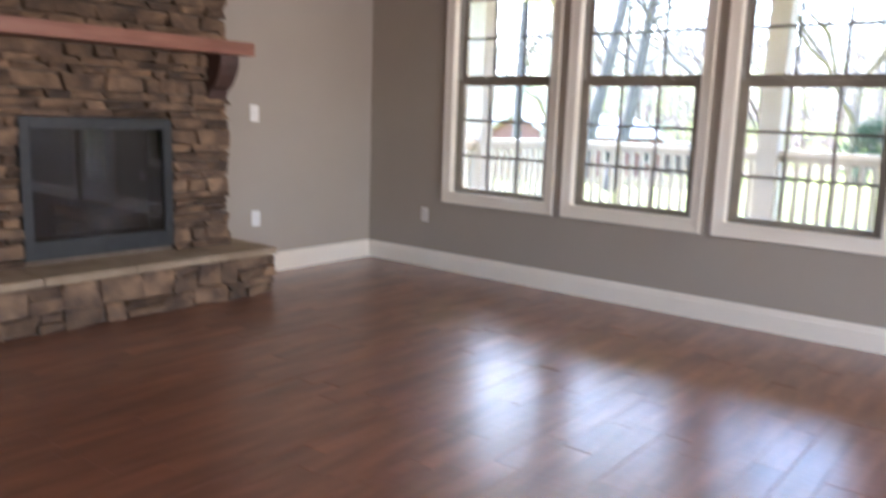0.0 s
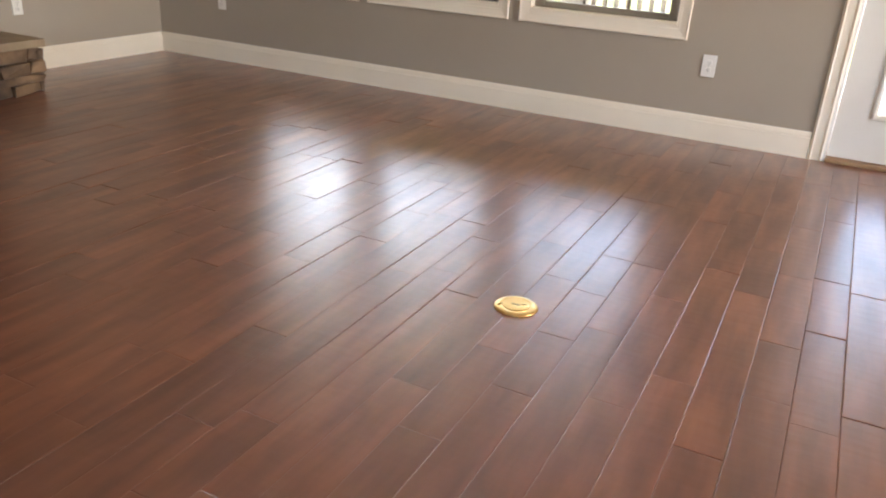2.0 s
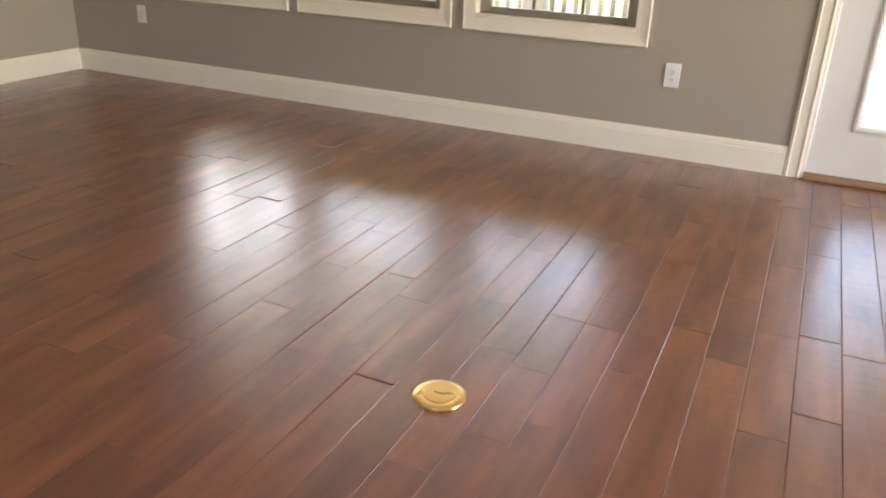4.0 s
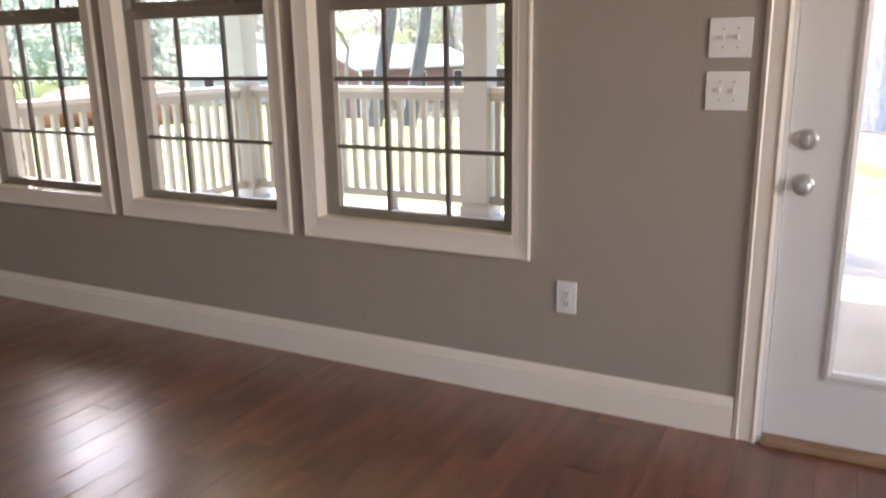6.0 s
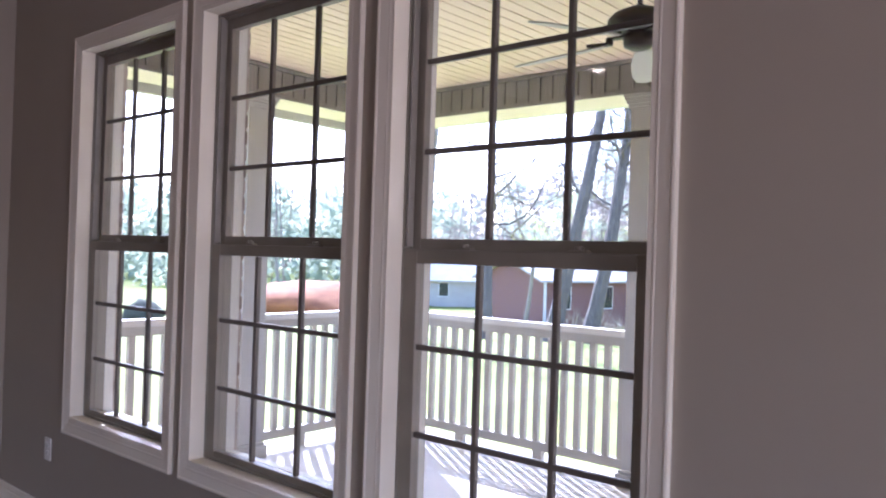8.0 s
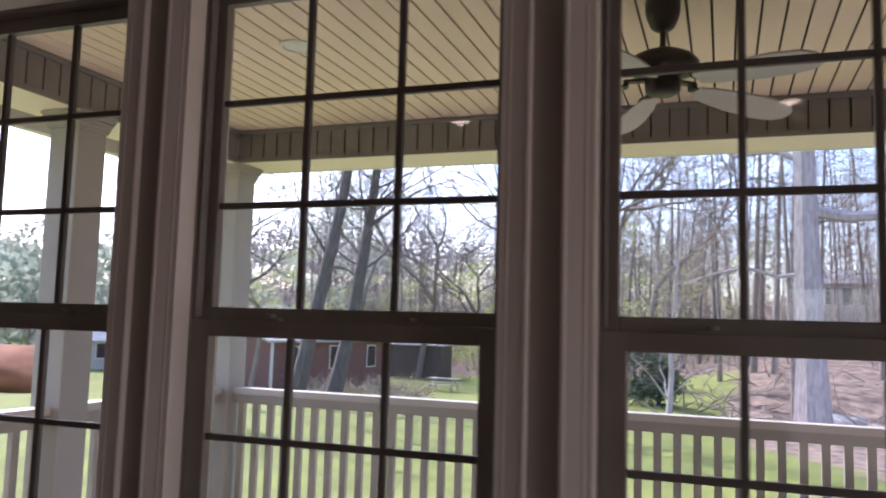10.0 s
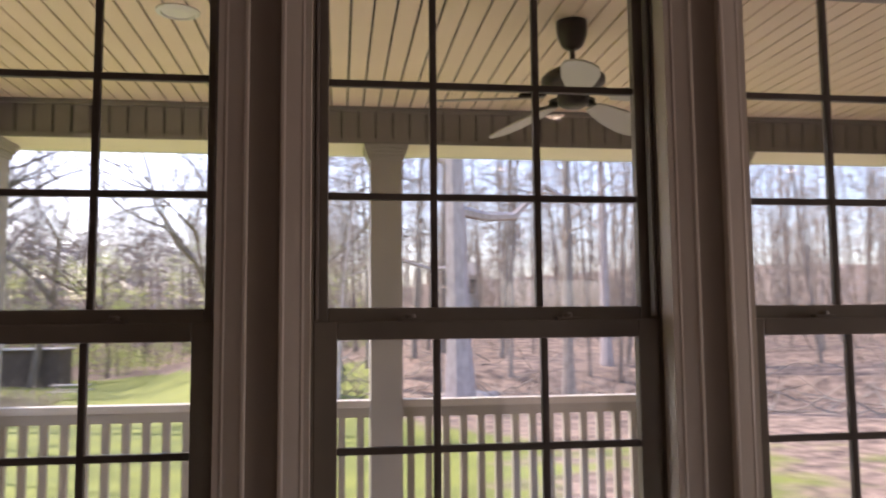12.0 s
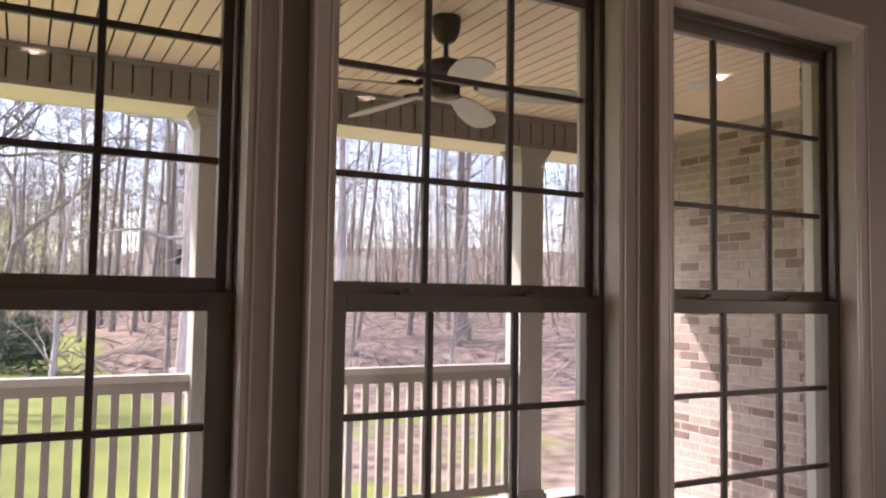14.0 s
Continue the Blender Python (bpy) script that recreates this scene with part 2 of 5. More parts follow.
def part(name, bm, mat, parent=None, label="", smooth=False):
    off = ROOT.get(parent.name, Vector()) if parent else Vector()
    if off.length:
        bmesh.ops.translate(bm, verts=bm.verts, vec=-off)
    ob = new(name, finish(name, bm, mat, smooth))
    if parent:
        ob.parent = parent
        ROOT[ob.name] = off
    return tagged(ob, label)


def structure(name, bm, mat, label, category):
    return tagged(new(name, finish(name, bm, mat)), label, category, kind="structure")


def bx(bm, a, b, bevel=0.0):
    """A box from corner a to corner b, its edges rounded by bevel."""
    vs = [bm.verts.new((x, y, z)) for x in (a[0], b[0]) for y in (a[1], b[1]) for z in (a[2], b[2])]
    fs = [bm.faces.new([vs[i] for i in q]) for q in ((0, 1, 3, 2), (4, 6, 7, 5), (0, 4, 5, 1), (2, 3, 7, 6), (0, 2, 6, 4), (1, 5, 7, 3))]
    if bevel:
        es = list({e for f in fs for e in f.edges})
        bmesh.ops.bevel(bm, geom=es, offset=bevel, segments=2, profile=0.6, affect='EDGES')
    return bm


def box(a, b, bevel=0.0):
    return bx(bmesh.new(), a, b, bevel)


def lathe(bm, cx, cy, prof, n=24):
    """Turns a profile of (radius, z) about the upright through cx, cy."""
    rings = []
    for r, z in prof:
        rings.append([bm.verts.new((cx + r * math.cos(2 * math.pi * i / n), cy + r * math.sin(2 * math.pi * i / n), z)) for i in range(n)])
    for a, b in zip(rings, rings[1:]):
        for i in range(n):
            bm.faces.new((a[i], a[(i + 1) % n], b[(i + 1) % n], b[i]))
    bm.faces.new(rings[0])
    bm.faces.new(rings[-1][::-1])
    return bm


def rect_loft(bm, x0, x1, z0, z1, prof, closed=False):
    """A mitred frame: the profile's points are (inset from the outer rectangle, y)."""
    loops = []
    for d, y in prof:
        loops.append([bm.verts.new(p) for p in ((x0 + d, y, z0 + d), (x1 - d, y, z0 + d), (x1 - d, y, z1 - d), (x0 + d, y, z1 - d))])
    if closed:
        loops.append(loops[0])
    for a, b in zip(loops, loops[1:]):
        for i in range(4):
            bm.faces.new((a[i], a[(i + 1) % 4], b[(i + 1) % 4], b[i]))
    return bm


def sweep(bm, prof, start, along, up, out):
    """Sweeps a closed profile of (out, up) pairs from start by the vector along."""
    start, along, up, out = Vector(start), Vector(along), Vector(up), Vector(out)
    a = [bm.verts.new(start + out * o + up * u) for o, u in prof]
    b = [bm.verts.new(start + along + out * o + up * u) for o, u in prof]
    k = len(prof)
    for i in range(k):
        bm.faces.new((a[i], a[(i + 1) % k], b[(i + 1) % k], b[i]))
    bm.faces.new(a)
    bm.faces.new(b[::-1])
    return bm


# ---- the room ----
WINDOWS = [1.405, 2.562, 3.72]
HALF, SILL, HEAD = 0.477, 0.646, 2.614
DOOR0, DOOR1, DOORH = 5.132, 6.062, 2.09
WALL_T = 0.16
bm = bmesh.new()
edges = [-0.15]
for c in WINDOWS:
    edges += [c - HALF, c + HALF]
edges += [DOOR0, DOOR1, ROOM_X + 0.15]
for a, b in zip(edges[::2], edges[1::2]):
    bx(bm, (a, 0, -0.02), (b, WALL_T, ROOM_Z))
for c in WINDOWS:
    bx(bm, (c - HALF, 0, -0.02), (c + HALF, WALL_T, SILL))
    bx(bm, (c - HALF, 0, HEAD), (c + HALF, WALL_T, ROOM_Z))
bx(bm, (DOOR0, 0, DOORH), (DOOR1, WALL_T, ROOM_Z))
structure("wall_north", bm, PAINT, "greige painted wall with three tall windows and a door", "wall")
structure("wall_west", box((-0.15, ROOM_Y, -0.02), (0, 0, ROOM_Z)), PAINT, "greige painted wall behind the stone fireplace", "wall")
# opening added for the east fill lamp
a, b, z0, z1 = UNSEEN_OPENINGS["east"]
bm = bmesh.new()
for y0, y1, u, v in ((ROOM_Y, a, -0.02, ROOM_Z), (b, 0, -0.02, ROOM_Z), (a, b, -0.02, z0), (a, b, z1, ROOM_Z)):
    bx(bm, (ROOM_X, y0, u), (ROOM_X + 0.15, y1, v))
structure("wall_east", bm, PAINT, "plain greige wall with an added, unseen opening", "wall")
# opening added for the south fill lamp
a, b, z0, z1 = UNSEEN_OPENINGS["south"]
bm = bmesh.new()
for x0, x1, u, v in ((-0.15, a, -0.02, ROOM_Z), (b, ROOM_X + 0.15, -0.02, ROOM_Z), (a, b, -0.02, z0), (a, b, z1, ROOM_Z)):
    bx(bm, (x0, ROOM_Y - 0.15, u), (x1, ROOM_Y, v))
structure("wall_south", bm, PAINT, "plain greige wall with an added opening for fill light", "wall")
structure("ceiling", box((-0.15, ROOM_Y - 0.15, ROOM_Z), (ROOM_X + 0.15, WALL_T, ROOM_Z + 0.12)), CEIL, "flat white painted ceiling", "ceiling")

BASE_PROF = [(0, 0), (0.017, 0), (0.017, 0.118), (0.012, 0.124), (0.013, 0.130), (0.008, 0.148), (0.003, 0.155), (0, 0.155)]
bm = bmesh.new()
sweep(bm, BASE_PROF, (0, -0.0005, 0), (DOOR0 - 0.082, 0, 0), (0, 0, 1), (0, -1, 0))
sweep(bm, BASE_PROF, (DOOR1 + 0.082, -0.0005, 0), (ROOM_X - DOOR1 - 0.082, 0, 0), (0, 0, 1), (0, -1, 0))
sweep(bm, BASE_PROF, (0.0005, -0.018, 0), (0, -1.60, 0), (0, 0, 1), (1, 0, 0))
sweep(bm, BASE_PROF, (0.0005, ROOM_Y, 0), (0, -3.80 - ROOM_Y, 0), (0, 0, 1), (1, 0, 0))
structure("baseboard", bm, TRIM, "white moulded baseboard along the greige walls", "baseboard")


def build_window(name, c):
    win = thing(name, (c, 0, SILL - 0.075), "tall double-hung window with white picture-frame casing and taupe grilles", "window", "three tall windows", "structure")
    x0, x1 = c - HALF, c + HALF
    w = 0.063
    prof = [(0, 0), (0, -0.019), (0.003, -0.021), (0.009, -0.021), (0.014, -0.018), (0.050, -0.013), (0.055, -0.014), (w - 0.002, -0.012), (w, -0.010), (w, 0.0)]
    part("casing", rect_loft(bmesh.new(), x0 - w, x1 + w, SILL - w, HEAD + w, prof, True), TRIM, win)
    part("jamb_extension", rect_loft(bmesh.new(), x0 - 0.002, x1 + 0.002, SILL - 0.002, HEAD + 0.002, [(0, -0.012), (0.014, -0.012), (0.014, 0.060), (0, 0.060)], True), TRIM, win)
    part("stool", box((x0 + 0.012, -0.014, SILL + 0.012), (x1 - 0.012, 0.0605, SILL + 0.030), 0.004), TRIM, win)
    fr = part("window_frame", rect_loft(bmesh.new(), x0, x1, SILL, HEAD, [(0, 0.060), (0.018, 0.060), (0.018, 0.090), (0.028, 0.093), (0.028, 0.097), (0.020, 0.101), (0.020, 0.165), (0, 0.165)], True), SASH, win)
    bm = bmesh.new()
    for s in (-1, 1):
        xx = c + s * (HALF - 0.026)
        bx(bm, (xx - 0.004, 0.065, 1.61), (xx + 0.004, 0.093, HEAD - 0.03), 0.002)
    part("track", bm, TRACK, fr)
    # lower sash stands inside, upper sash outside
    for nm, z0, z1, y0, y1, d, top, bot, gz in (("lower_sash", SILL + 0.016, 1.602, 0.063, 0.098, 0.060, 0.047, 0.054, (0.984, 1.275)),
                                              ("upper_sash", 1.592, HEAD - 0.016, 0.105, 0.137, 0.036, 0.056, 0.046, (1.933, 2.240))):
        a, b = x0 + 0.018, x1 - 0.018
        bm = bmesh.new()
        bx(bm, (a, y0, z0), (a + d, y1, z1), 0.004)
        bx(bm, (b - d, y0, z0), (b, y1, z1), 0.004)
        bx(bm, (a + d, y0, z0), (b - d, y1, z0 + bot), 0.004)
        bx(bm, (a + d, y0, z1 - top), (b - d, y1, z1), 0.004)
        sash = part(nm, bm, SASH, win)
        ym = (y0 + y1) / 2
        pane = part("pane", box((a + d - 0.005, ym - 0.003, z0 + bot - 0.005), (b - d + 0.005, ym + 0.003, z1 - top + 0.005)), PANE, sash)
        pane.visible_shadow = False
        bm = bmesh.new()
        for gx in (c - 0.143, c + 0.143):
            bx(bm, (gx - 0.0095, ym - 0.010, z0 + bot), (gx + 0.0095, ym + 0.010, z1 - top), 0.004)
        for g in gz:
            bx(bm, (a + d, ym - 0.0095, g - 0.0095), (b - d, ym + 0.0095, g + 0.0095), 0.004)
        part("grille", bm, MUNTIN, sash)
        if nm == "lower_sash":
            for s in (-0.21, 0.21):
                bm = bmesh.new()
                bx(bm, (c + s - 0.032, 0.070, z1), (c + s + 0.032, 0.095, z1 + 0.008), 0.003)
                lathe(bm, c + s, 0.083, [(0.014, z1 + 0.008), (0.014, z1 + 0.016), (0.009, z1 + 0.020)], 12)
                part("sash_lock", bm, SASH, sash)
            bm = bmesh.new()
            bx(bm, (a + d, 0.055, z0 + 0.018), (b - d, 0.063, z0 + 0.028), 0.002)
            part("lift_rail", bm, SASH, sash)
    part("brickmould", rect_loft(bmesh.new(), x0 - 0.044, x1 + 0.044, SILL - 0.006, HEAD + 0.044, [(0, 0.166), (0.046, 0.166), (0.046, 0.184), (0.036, 0.188), (0.036, 0.228), (0, 0.228)], True), VINYL, win)
    part("outer_sill", box((x0 - 0.04, 0.165, SILL - 0.05), (x1 + 0.04, 0.295, SILL - 0.007), 0.008), VINYL, win)
    return win


for i, c in enumerate(WINDOWS):
    build_window("window_%d" % (i + 1), c)

# door with its casing
door = thing("door_1", (DOOR0, 0, 0), "white half-glass exterior door, closed, with satin nickel knob and deadbolt", "door", kind="structure")
bm = bmesh.new()
CAS = [(0, 0), (0.016, 0), (0.021, 0.010), (0.015, 0.020), (0.013, 0.060), (0.018, 0.066), (0.010, 0.080), (0, 0.080)]
sweep(bm, CAS, (DOOR0 + 0.002, -0.0005, 0), (0, 0, DOORH + 0.08), (-1, 0, 0), (0, -1, 0))
sweep(bm, CAS, (DOOR1 - 0.002, -0.0005, 0), (0, 0, DOORH + 0.08), (1, 0, 0), (0, -1, 0))
bx(bm, (DOOR0, -0.016, DOORH - 0.002), (DOOR1, -0.0005, DOORH + 0.08), 0.003)
part("casing", bm, TRIM, door)
bm = bmesh.new()
bx(bm, (DOOR0, 0.0, 0), (DOOR0 + 0.018, WALL_T, DOORH), 0.002)
bx(bm, (DOOR1 - 0.018, 0.0, 0), (DOOR1, WALL_T, DOORH), 0.002)
bx(bm, (DOOR0 + 0.018, 0.0, DOORH - 0.018), (DOOR1 - 0.018, WALL_T, DOORH), 0.002)
part("jamb", bm, DOORP, door)
gx0, gx1, gz0, gz1 = DOOR0 + 0.215, DOOR1 - 0.215, 0.29, 1.93
bm = bmesh.new()
a, b = DOOR0 + 0.021, DOOR1 - 0.021
for p, q in (((a, 0.03), (gx0, DOORH - 0.022)), ((gx1, 0.03), (b, DOORH - 0.022)), ((gx0, 0.03), (gx1, gz0)), ((gx0, gz1), (gx1, DOORH - 0.022))):
    bx(bm, (p[0], 0.020, p[1]), (q[0], 0.064, q[1]))
slab = part("door_leaf", bm, DOORP, door)
part("glass_frame", rect_loft(bmesh.new(), gx0 - 0.022, gx1 + 0.022, gz0 - 0.022, gz1 + 0.022, [(0, 0.0195), (0.004, 0.010), (0.016, 0.007), (0.030, 0.014), (0.030, 0.030)]), DOORP, slab)
pane = part("pane", box((gx0, 0.038, gz0), (gx1, 0.044, gz1)), PANE, slab)
pane.visible_shadow = False
part("threshold", box((DOOR0 + 0.018, -0.030, 0.0005), (DOOR1 - 0.018, 0.15, 0.026), 0.006), material("oak_threshold", (0.36, 0.22, 0.12), (0.24, 0.14, 0.07), 0.5, 6, stretch=(1, 8, 1)), door)


def turned(cx, cz, prof, mat, name, parent, label):
    bm = lathe(bmesh.new(), 0, 0, prof, 24)
    bmesh.ops.rotate(bm, verts=bm.verts, cent=(0, 0, 0), matrix=Matrix.Rotation(radians(90), 3, 'X'))
    bmesh.ops.translate(bm, verts=bm.verts, vec=(cx, 0.020, cz))
    return part(name, bm, mat, parent, label, True)


KX = 5.208
turned(KX, 0.94, [(0.034, 0), (0.034, 0.005), (0.028, 0.010), (0.013, 0.012), (0.012, 0.032), (0.020, 0.038), (0.028, 0.048), (0.029, 0.058), (0.022, 0.068), (0.010, 0.072)], NICKEL, "door_knob", slab, "round satin nickel door knob")
bolt = turned(KX, 1.088, [(0.034, 0), (0.034, 0.008), (0.027, 0.014), (0.010, 0.015)], NICKEL, "deadbolt", slab, "round satin nickel deadbolt")
part("thumb_turn", box((KX - 0.005, -0.012, 1.070), (KX + 0.005, 0.006, 1.106), 0.003), NICKEL, bolt)


# outlets, switches
def outlet(name, x, y, z, turn, w, h, gangs, label, cat):
    ob = thing(name, (x, y, z), label, cat, "wall plates", local=True)
    ob.rotation_euler = (0, 0, turn)
    part("cover_plate", box((-w / 2, -0.007, -h / 2), (w / 2, -0.0005, h / 2), 0.0025), PLASTIC, ob)
    for g in range(gangs):
        gx = (g - (gangs - 1) / 2) * 0.046
        if cat == "outlet":
            for dz in (-0.021, 0.021):
                face = part("receptacle", box((gx - 0.017, -0.010, dz - 0.014), (gx + 0.017, -0.006, dz + 0.014), 0.002), PLASTIC, ob)
                bm = bmesh.new()
                bx(bm, (gx - 0.008, -0.0112, dz - 0.004), (gx - 0.006, -0.0098, dz + 0.005))
                bx(bm, (gx + 0.006, -0.0112, dz - 0.004), (gx + 0.008, -0.0098, dz + 0.005))
                bx(bm, (gx - 0.002, -0.0112, dz - 0.011), (gx + 0.002, -0.0098, dz - 0.007))
                part("slot", bm, SLOT, face)
        else:
            part("toggle", box((gx - 0.004, -0.018, -0.004), (gx + 0.004, -0.006, 0.010), 0.0015), PLASTIC, ob)
        for dz in ((0,) if cat == "outlet" else (-0.030, 0.030)):
            bm = lathe(bmesh.new(), 0, 0, [(0.003, 0.0065), (0.0028, 0.0082)], 8)
            bmesh.ops.rotate(bm, verts=bm.verts, cent=(0, 0, 0), matrix=Matrix.Rotation(radians(90), 3, 'X'))
            bmesh.ops.translate(bm, verts=bm.verts, vec=(gx, 0, dz))
            part("screw", bm, TRACK, ob)
    return ob


outlet("wall_outlet", 4.412, 0, 0.450, 0, 0.080, 0.128, 1, "white duplex outlet on the greige wall beside the window", "outlet")
outlet("wall_outlet", 0.672, 0, 0.458, 0, 0.076, 0.122, 1, "white duplex outlet on the greige wall near the corner", "outlet")
outlet("wall_outlet", 0, -1.288, 0.450, radians(90), 0.076, 0.122, 1, "white duplex outlet beside the stone fireplace", "outlet")
outlet("light_switch", 4.950, 0, 1.412, 0, 0.135, 0.128, 2, "white two-gang switch plate, the upper of a stacked pair", "switch")
outlet("light_switch", 4.949, 0, 1.241, 0, 0.135, 0.128, 2, "white two-gang switch plate, the lower of a stacked pair", "switch")
outlet("light_switch", 0, -1.296, 1.275, radians(90), 0.080, 0.128, 1, "white single switch plate above the outlet by the fireplace", "switch")

# brass floor outlet cover
disc = thing("floor_outlet_cover", (4.327, -2.711, 0.0), "round polished brass outlet cover set on the wood floor", "floor outlet")
bm = lathe(bmesh.new(), 4.327, -2.711, [(0.074, 0.0005), (0.074, 0.003), (0.070, 0.0065), (0.055, 0.008), (0.052, 0.0072), (0.046, 0.0072)], 40)
part("flange", bm, BRASS, disc, smooth=True)
bm = lathe(bmesh.new(), 4.327, -2.711, [(0.045, 0.0074), (0.045, 0.0090), (0.042, 0.0098)], 32)
lid = part("lid", bm, BRASS, disc)
part("coin_slot", box((4.311, -2.713, 0.0097), (4.343, -2.709, 0.0103)), SLOT, lid)

# recessed lamps in the room's ceiling, the last two added unseen
for cx, cy in CANS:
    can = thing("recessed_light", (cx, cy, ROOM_Z), "lit white recessed can light in the ceiling", "ceiling light", "recessed lights of the room")
    bm = lathe(bmesh.new(), cx, cy, [(0.105, ROOM_Z - 0.0005), (0.105, ROOM_Z - 0.006), (0.085, ROOM_Z - 0.010), (0.082, ROOM_Z - 0.004)], 28)
    part("trim_ring", bm, PLASTIC, can)
    part("bulb_lens", lathe(bmesh.new(), cx, cy, [(0.080, ROOM_Z - 0.008), (0.080, ROOM_Z - 0.0095)], 24), GLOW, can)

# ---- fireplace ----
CH_X, CH_Y0, CH_Y1 = 0.27, -3.60, -1.745
HE_X, HE_Y0, HE_Y1, HE_Z = 0.60, -3.78, -1.585, 0.330
FB_Y0, FB_Y1, FB_Z0, FB_Z1 = -3.175, -2.185, 0.365, 1.225
fire = thing("fireplace", (0.0, -2.67, 0), "stacked brown fieldstone fireplace with a raised hearth", "fireplace")
bm = bmesh.new()
x = CH_X - 0.035
bx(bm, (0.0005, CH_Y0 + 0.03, HE_Z), (x, FB_Y0, ROOM_Z - 0.001))
bx(bm, (0.0005, FB_Y1, HE_Z), (x, CH_Y1 - 0.03, ROOM_Z - 0.001))
bx(bm, (0.0005, FB_Y0, FB_Z1), (x, FB_Y1, ROOM_Z - 0.001))
bx(bm, (0.0005, FB_Y0, HE_Z - 0.02), (x, FB_Y1, FB_Z0))
chimney = part("chimney_breast", bm, MORTAR, fire, "brown mortar bed of the stone chimney breast")
hearth = part("hearth", box((0.0005, HE_Y0 + 0.03, 0.001), (HE_X - 0.035, HE_Y1 - 0.03, HE_Z - 0.05)), MORTAR, fire, "mortar bed of the raised stone hearth")
# hearth slabs
cuts = [HE_Y0 - 0.02, -3.22, -2.66, -2.12, HE_Y1 + 0.02]
for a, b in zip(cuts, cuts[1:]):
    part("hearth_slab", box((0.001, a + 0.004, HE_Z - 0.05), (HE_X + 0.02 + random.uniform(-0.008, 0.008), b - 0.004, HE_Z), 0.008), SLAB, hearth, "tan sandstone hearth slab")

# mantel and corbels
mantel = thing("mantel_shelf", (CH_X, -2.67, 1.62), "thick red-brown stained wood mantel shelf on two corbels", "mantel")
part("shelf", box((CH_X - 0.03, CH_Y0 - 0.06, 1.665), (0.50, CH_Y1 + 0.075, 1.755), 0.006), MANTEL, mantel)
for y in (CH_Y1 - 0.09, CH_Y0 + 0.09):
    prof = [(0, 0), (0.04, 0.0), (0.06, 0.06), (0.11, 0.09), (0.16, 0.16), (0.19, 0.23), (0.19, 0.30), (0, 0.30)]
    bm = sweep(bmesh.new(), prof, (CH_X - 0.02, y - 0.075, 1.365), (0, 0.15, 0), (0, 0, 1), (1, 0, 0))
    part("corbel", bm, CORBEL_SHADED, mantel, "scrolled wooden corbel, shade under the shelf put into its colour")

# firebox insert
insert = thing("fireplace_insert", (CH_X, -2.67, FB_Z0), "black gas fireplace insert with a glass front and logs", "fireplace insert")
Y0, Y1, Z0, Z1 = FB_Y0 + 0.004, FB_Y1 - 0.004, FB_Z0 + 0.002, FB_Z1 - 0.004
FX1 = CH_X + 0.012
part("side_frame", box((0.06, Y0, Z0), (FX1, Y0 + 0.06, Z1), 0.004), BLACK, insert)
part("side_frame", box((0.06, Y1 - 0.06, Z0), (FX1, Y1, Z1), 0.004), BLACK, insert)
part("hood", box((0.06, Y0 + 0.06, Z1 - 0.07), (FX1, Y1 - 0.06, Z1), 0.004), BLACK, insert)
part("lower_panel", box((0.06, Y0 + 0.06, Z0), (FX1, Y1 - 0.06, Z0 + 0.11), 0.004), BLACK, insert)
bm = bmesh.new()
for k in range(3):
    bx(bm, (CH_X + 0.012, Y0 + 0.07, Z0 + 0.022 + 0.026 * k), (CH_X + 0.016, Y1 - 0.07, Z0 + 0.034 + 0.026 * k), 0.0015)
part("lower_louvre", bm, BLACK, insert)
bm = bmesh.new()
bx(bm, (0.02, Y0 + 0.06, Z0 + 0.11), (0.06, Y1 - 0.06, Z1 - 0.07))
part("firebox_back", bm, material("firebox_brick_panel", (0.06, 0.05, 0.042), (0.03, 0.026, 0.022), 0.9, 9, bump=0.5), insert)
pane = part("glass_front", box((CH_X - 0.012, Y0 + 0.058, Z0 + 0.108), (CH_X - 0.007, Y1 - 0.058, Z1 - 0.068)), FIREGLASS, insert)
pane.visible_shadow = False
for k, (yy, zz, tilt, ln) in enumerate(((-2.68, 0.53, 0.05, 0.50), (-2.58, 0.60, 0.30, 0.36), (-2.79, 0.61, -0.25, 0.34))):
    bm = bmesh.new()
    bmesh.ops.create_cone(bm, cap_ends=True, segments=10, radius1=0.045, radius2=0.036, depth=ln)
    bmesh.ops.rotate(bm, verts=bm.verts, cent=(0, 0, 0), matrix=Matrix.Rotation(radians(90) + tilt, 3, 'X'))
    for v in bm.verts:
        v.co += Vector((random.uniform(-1, 1), random.uniform(-1, 1), random.uniform(-1, 1))) * 0.006 + Vector((0.13 + 0.02 * k, yy, zz))
    part("log", bm, LOG, insert, "charred ceramic log")

# ---- porch ----
PZ, PC = -0.05, 3.045            # porch floor and ceiling
BY, BX = 3.27, 0.0               # inner faces of the front and side beams
BR_X, BR_Y1 = 6.43, 3.62         # brick side wall: face and outer end
PB, PT = 2.815, 2.795            # foot of the beam siding, underside of the beam's soffit board
CY = 3.42                        # line of the front columns and railing
structure("porch_floor", box((-0.42, 0.27, -0.75), (BR_X + 0.4, 3.72, PZ), 0.01), CONC, "pale concrete porch slab", "porch floor")

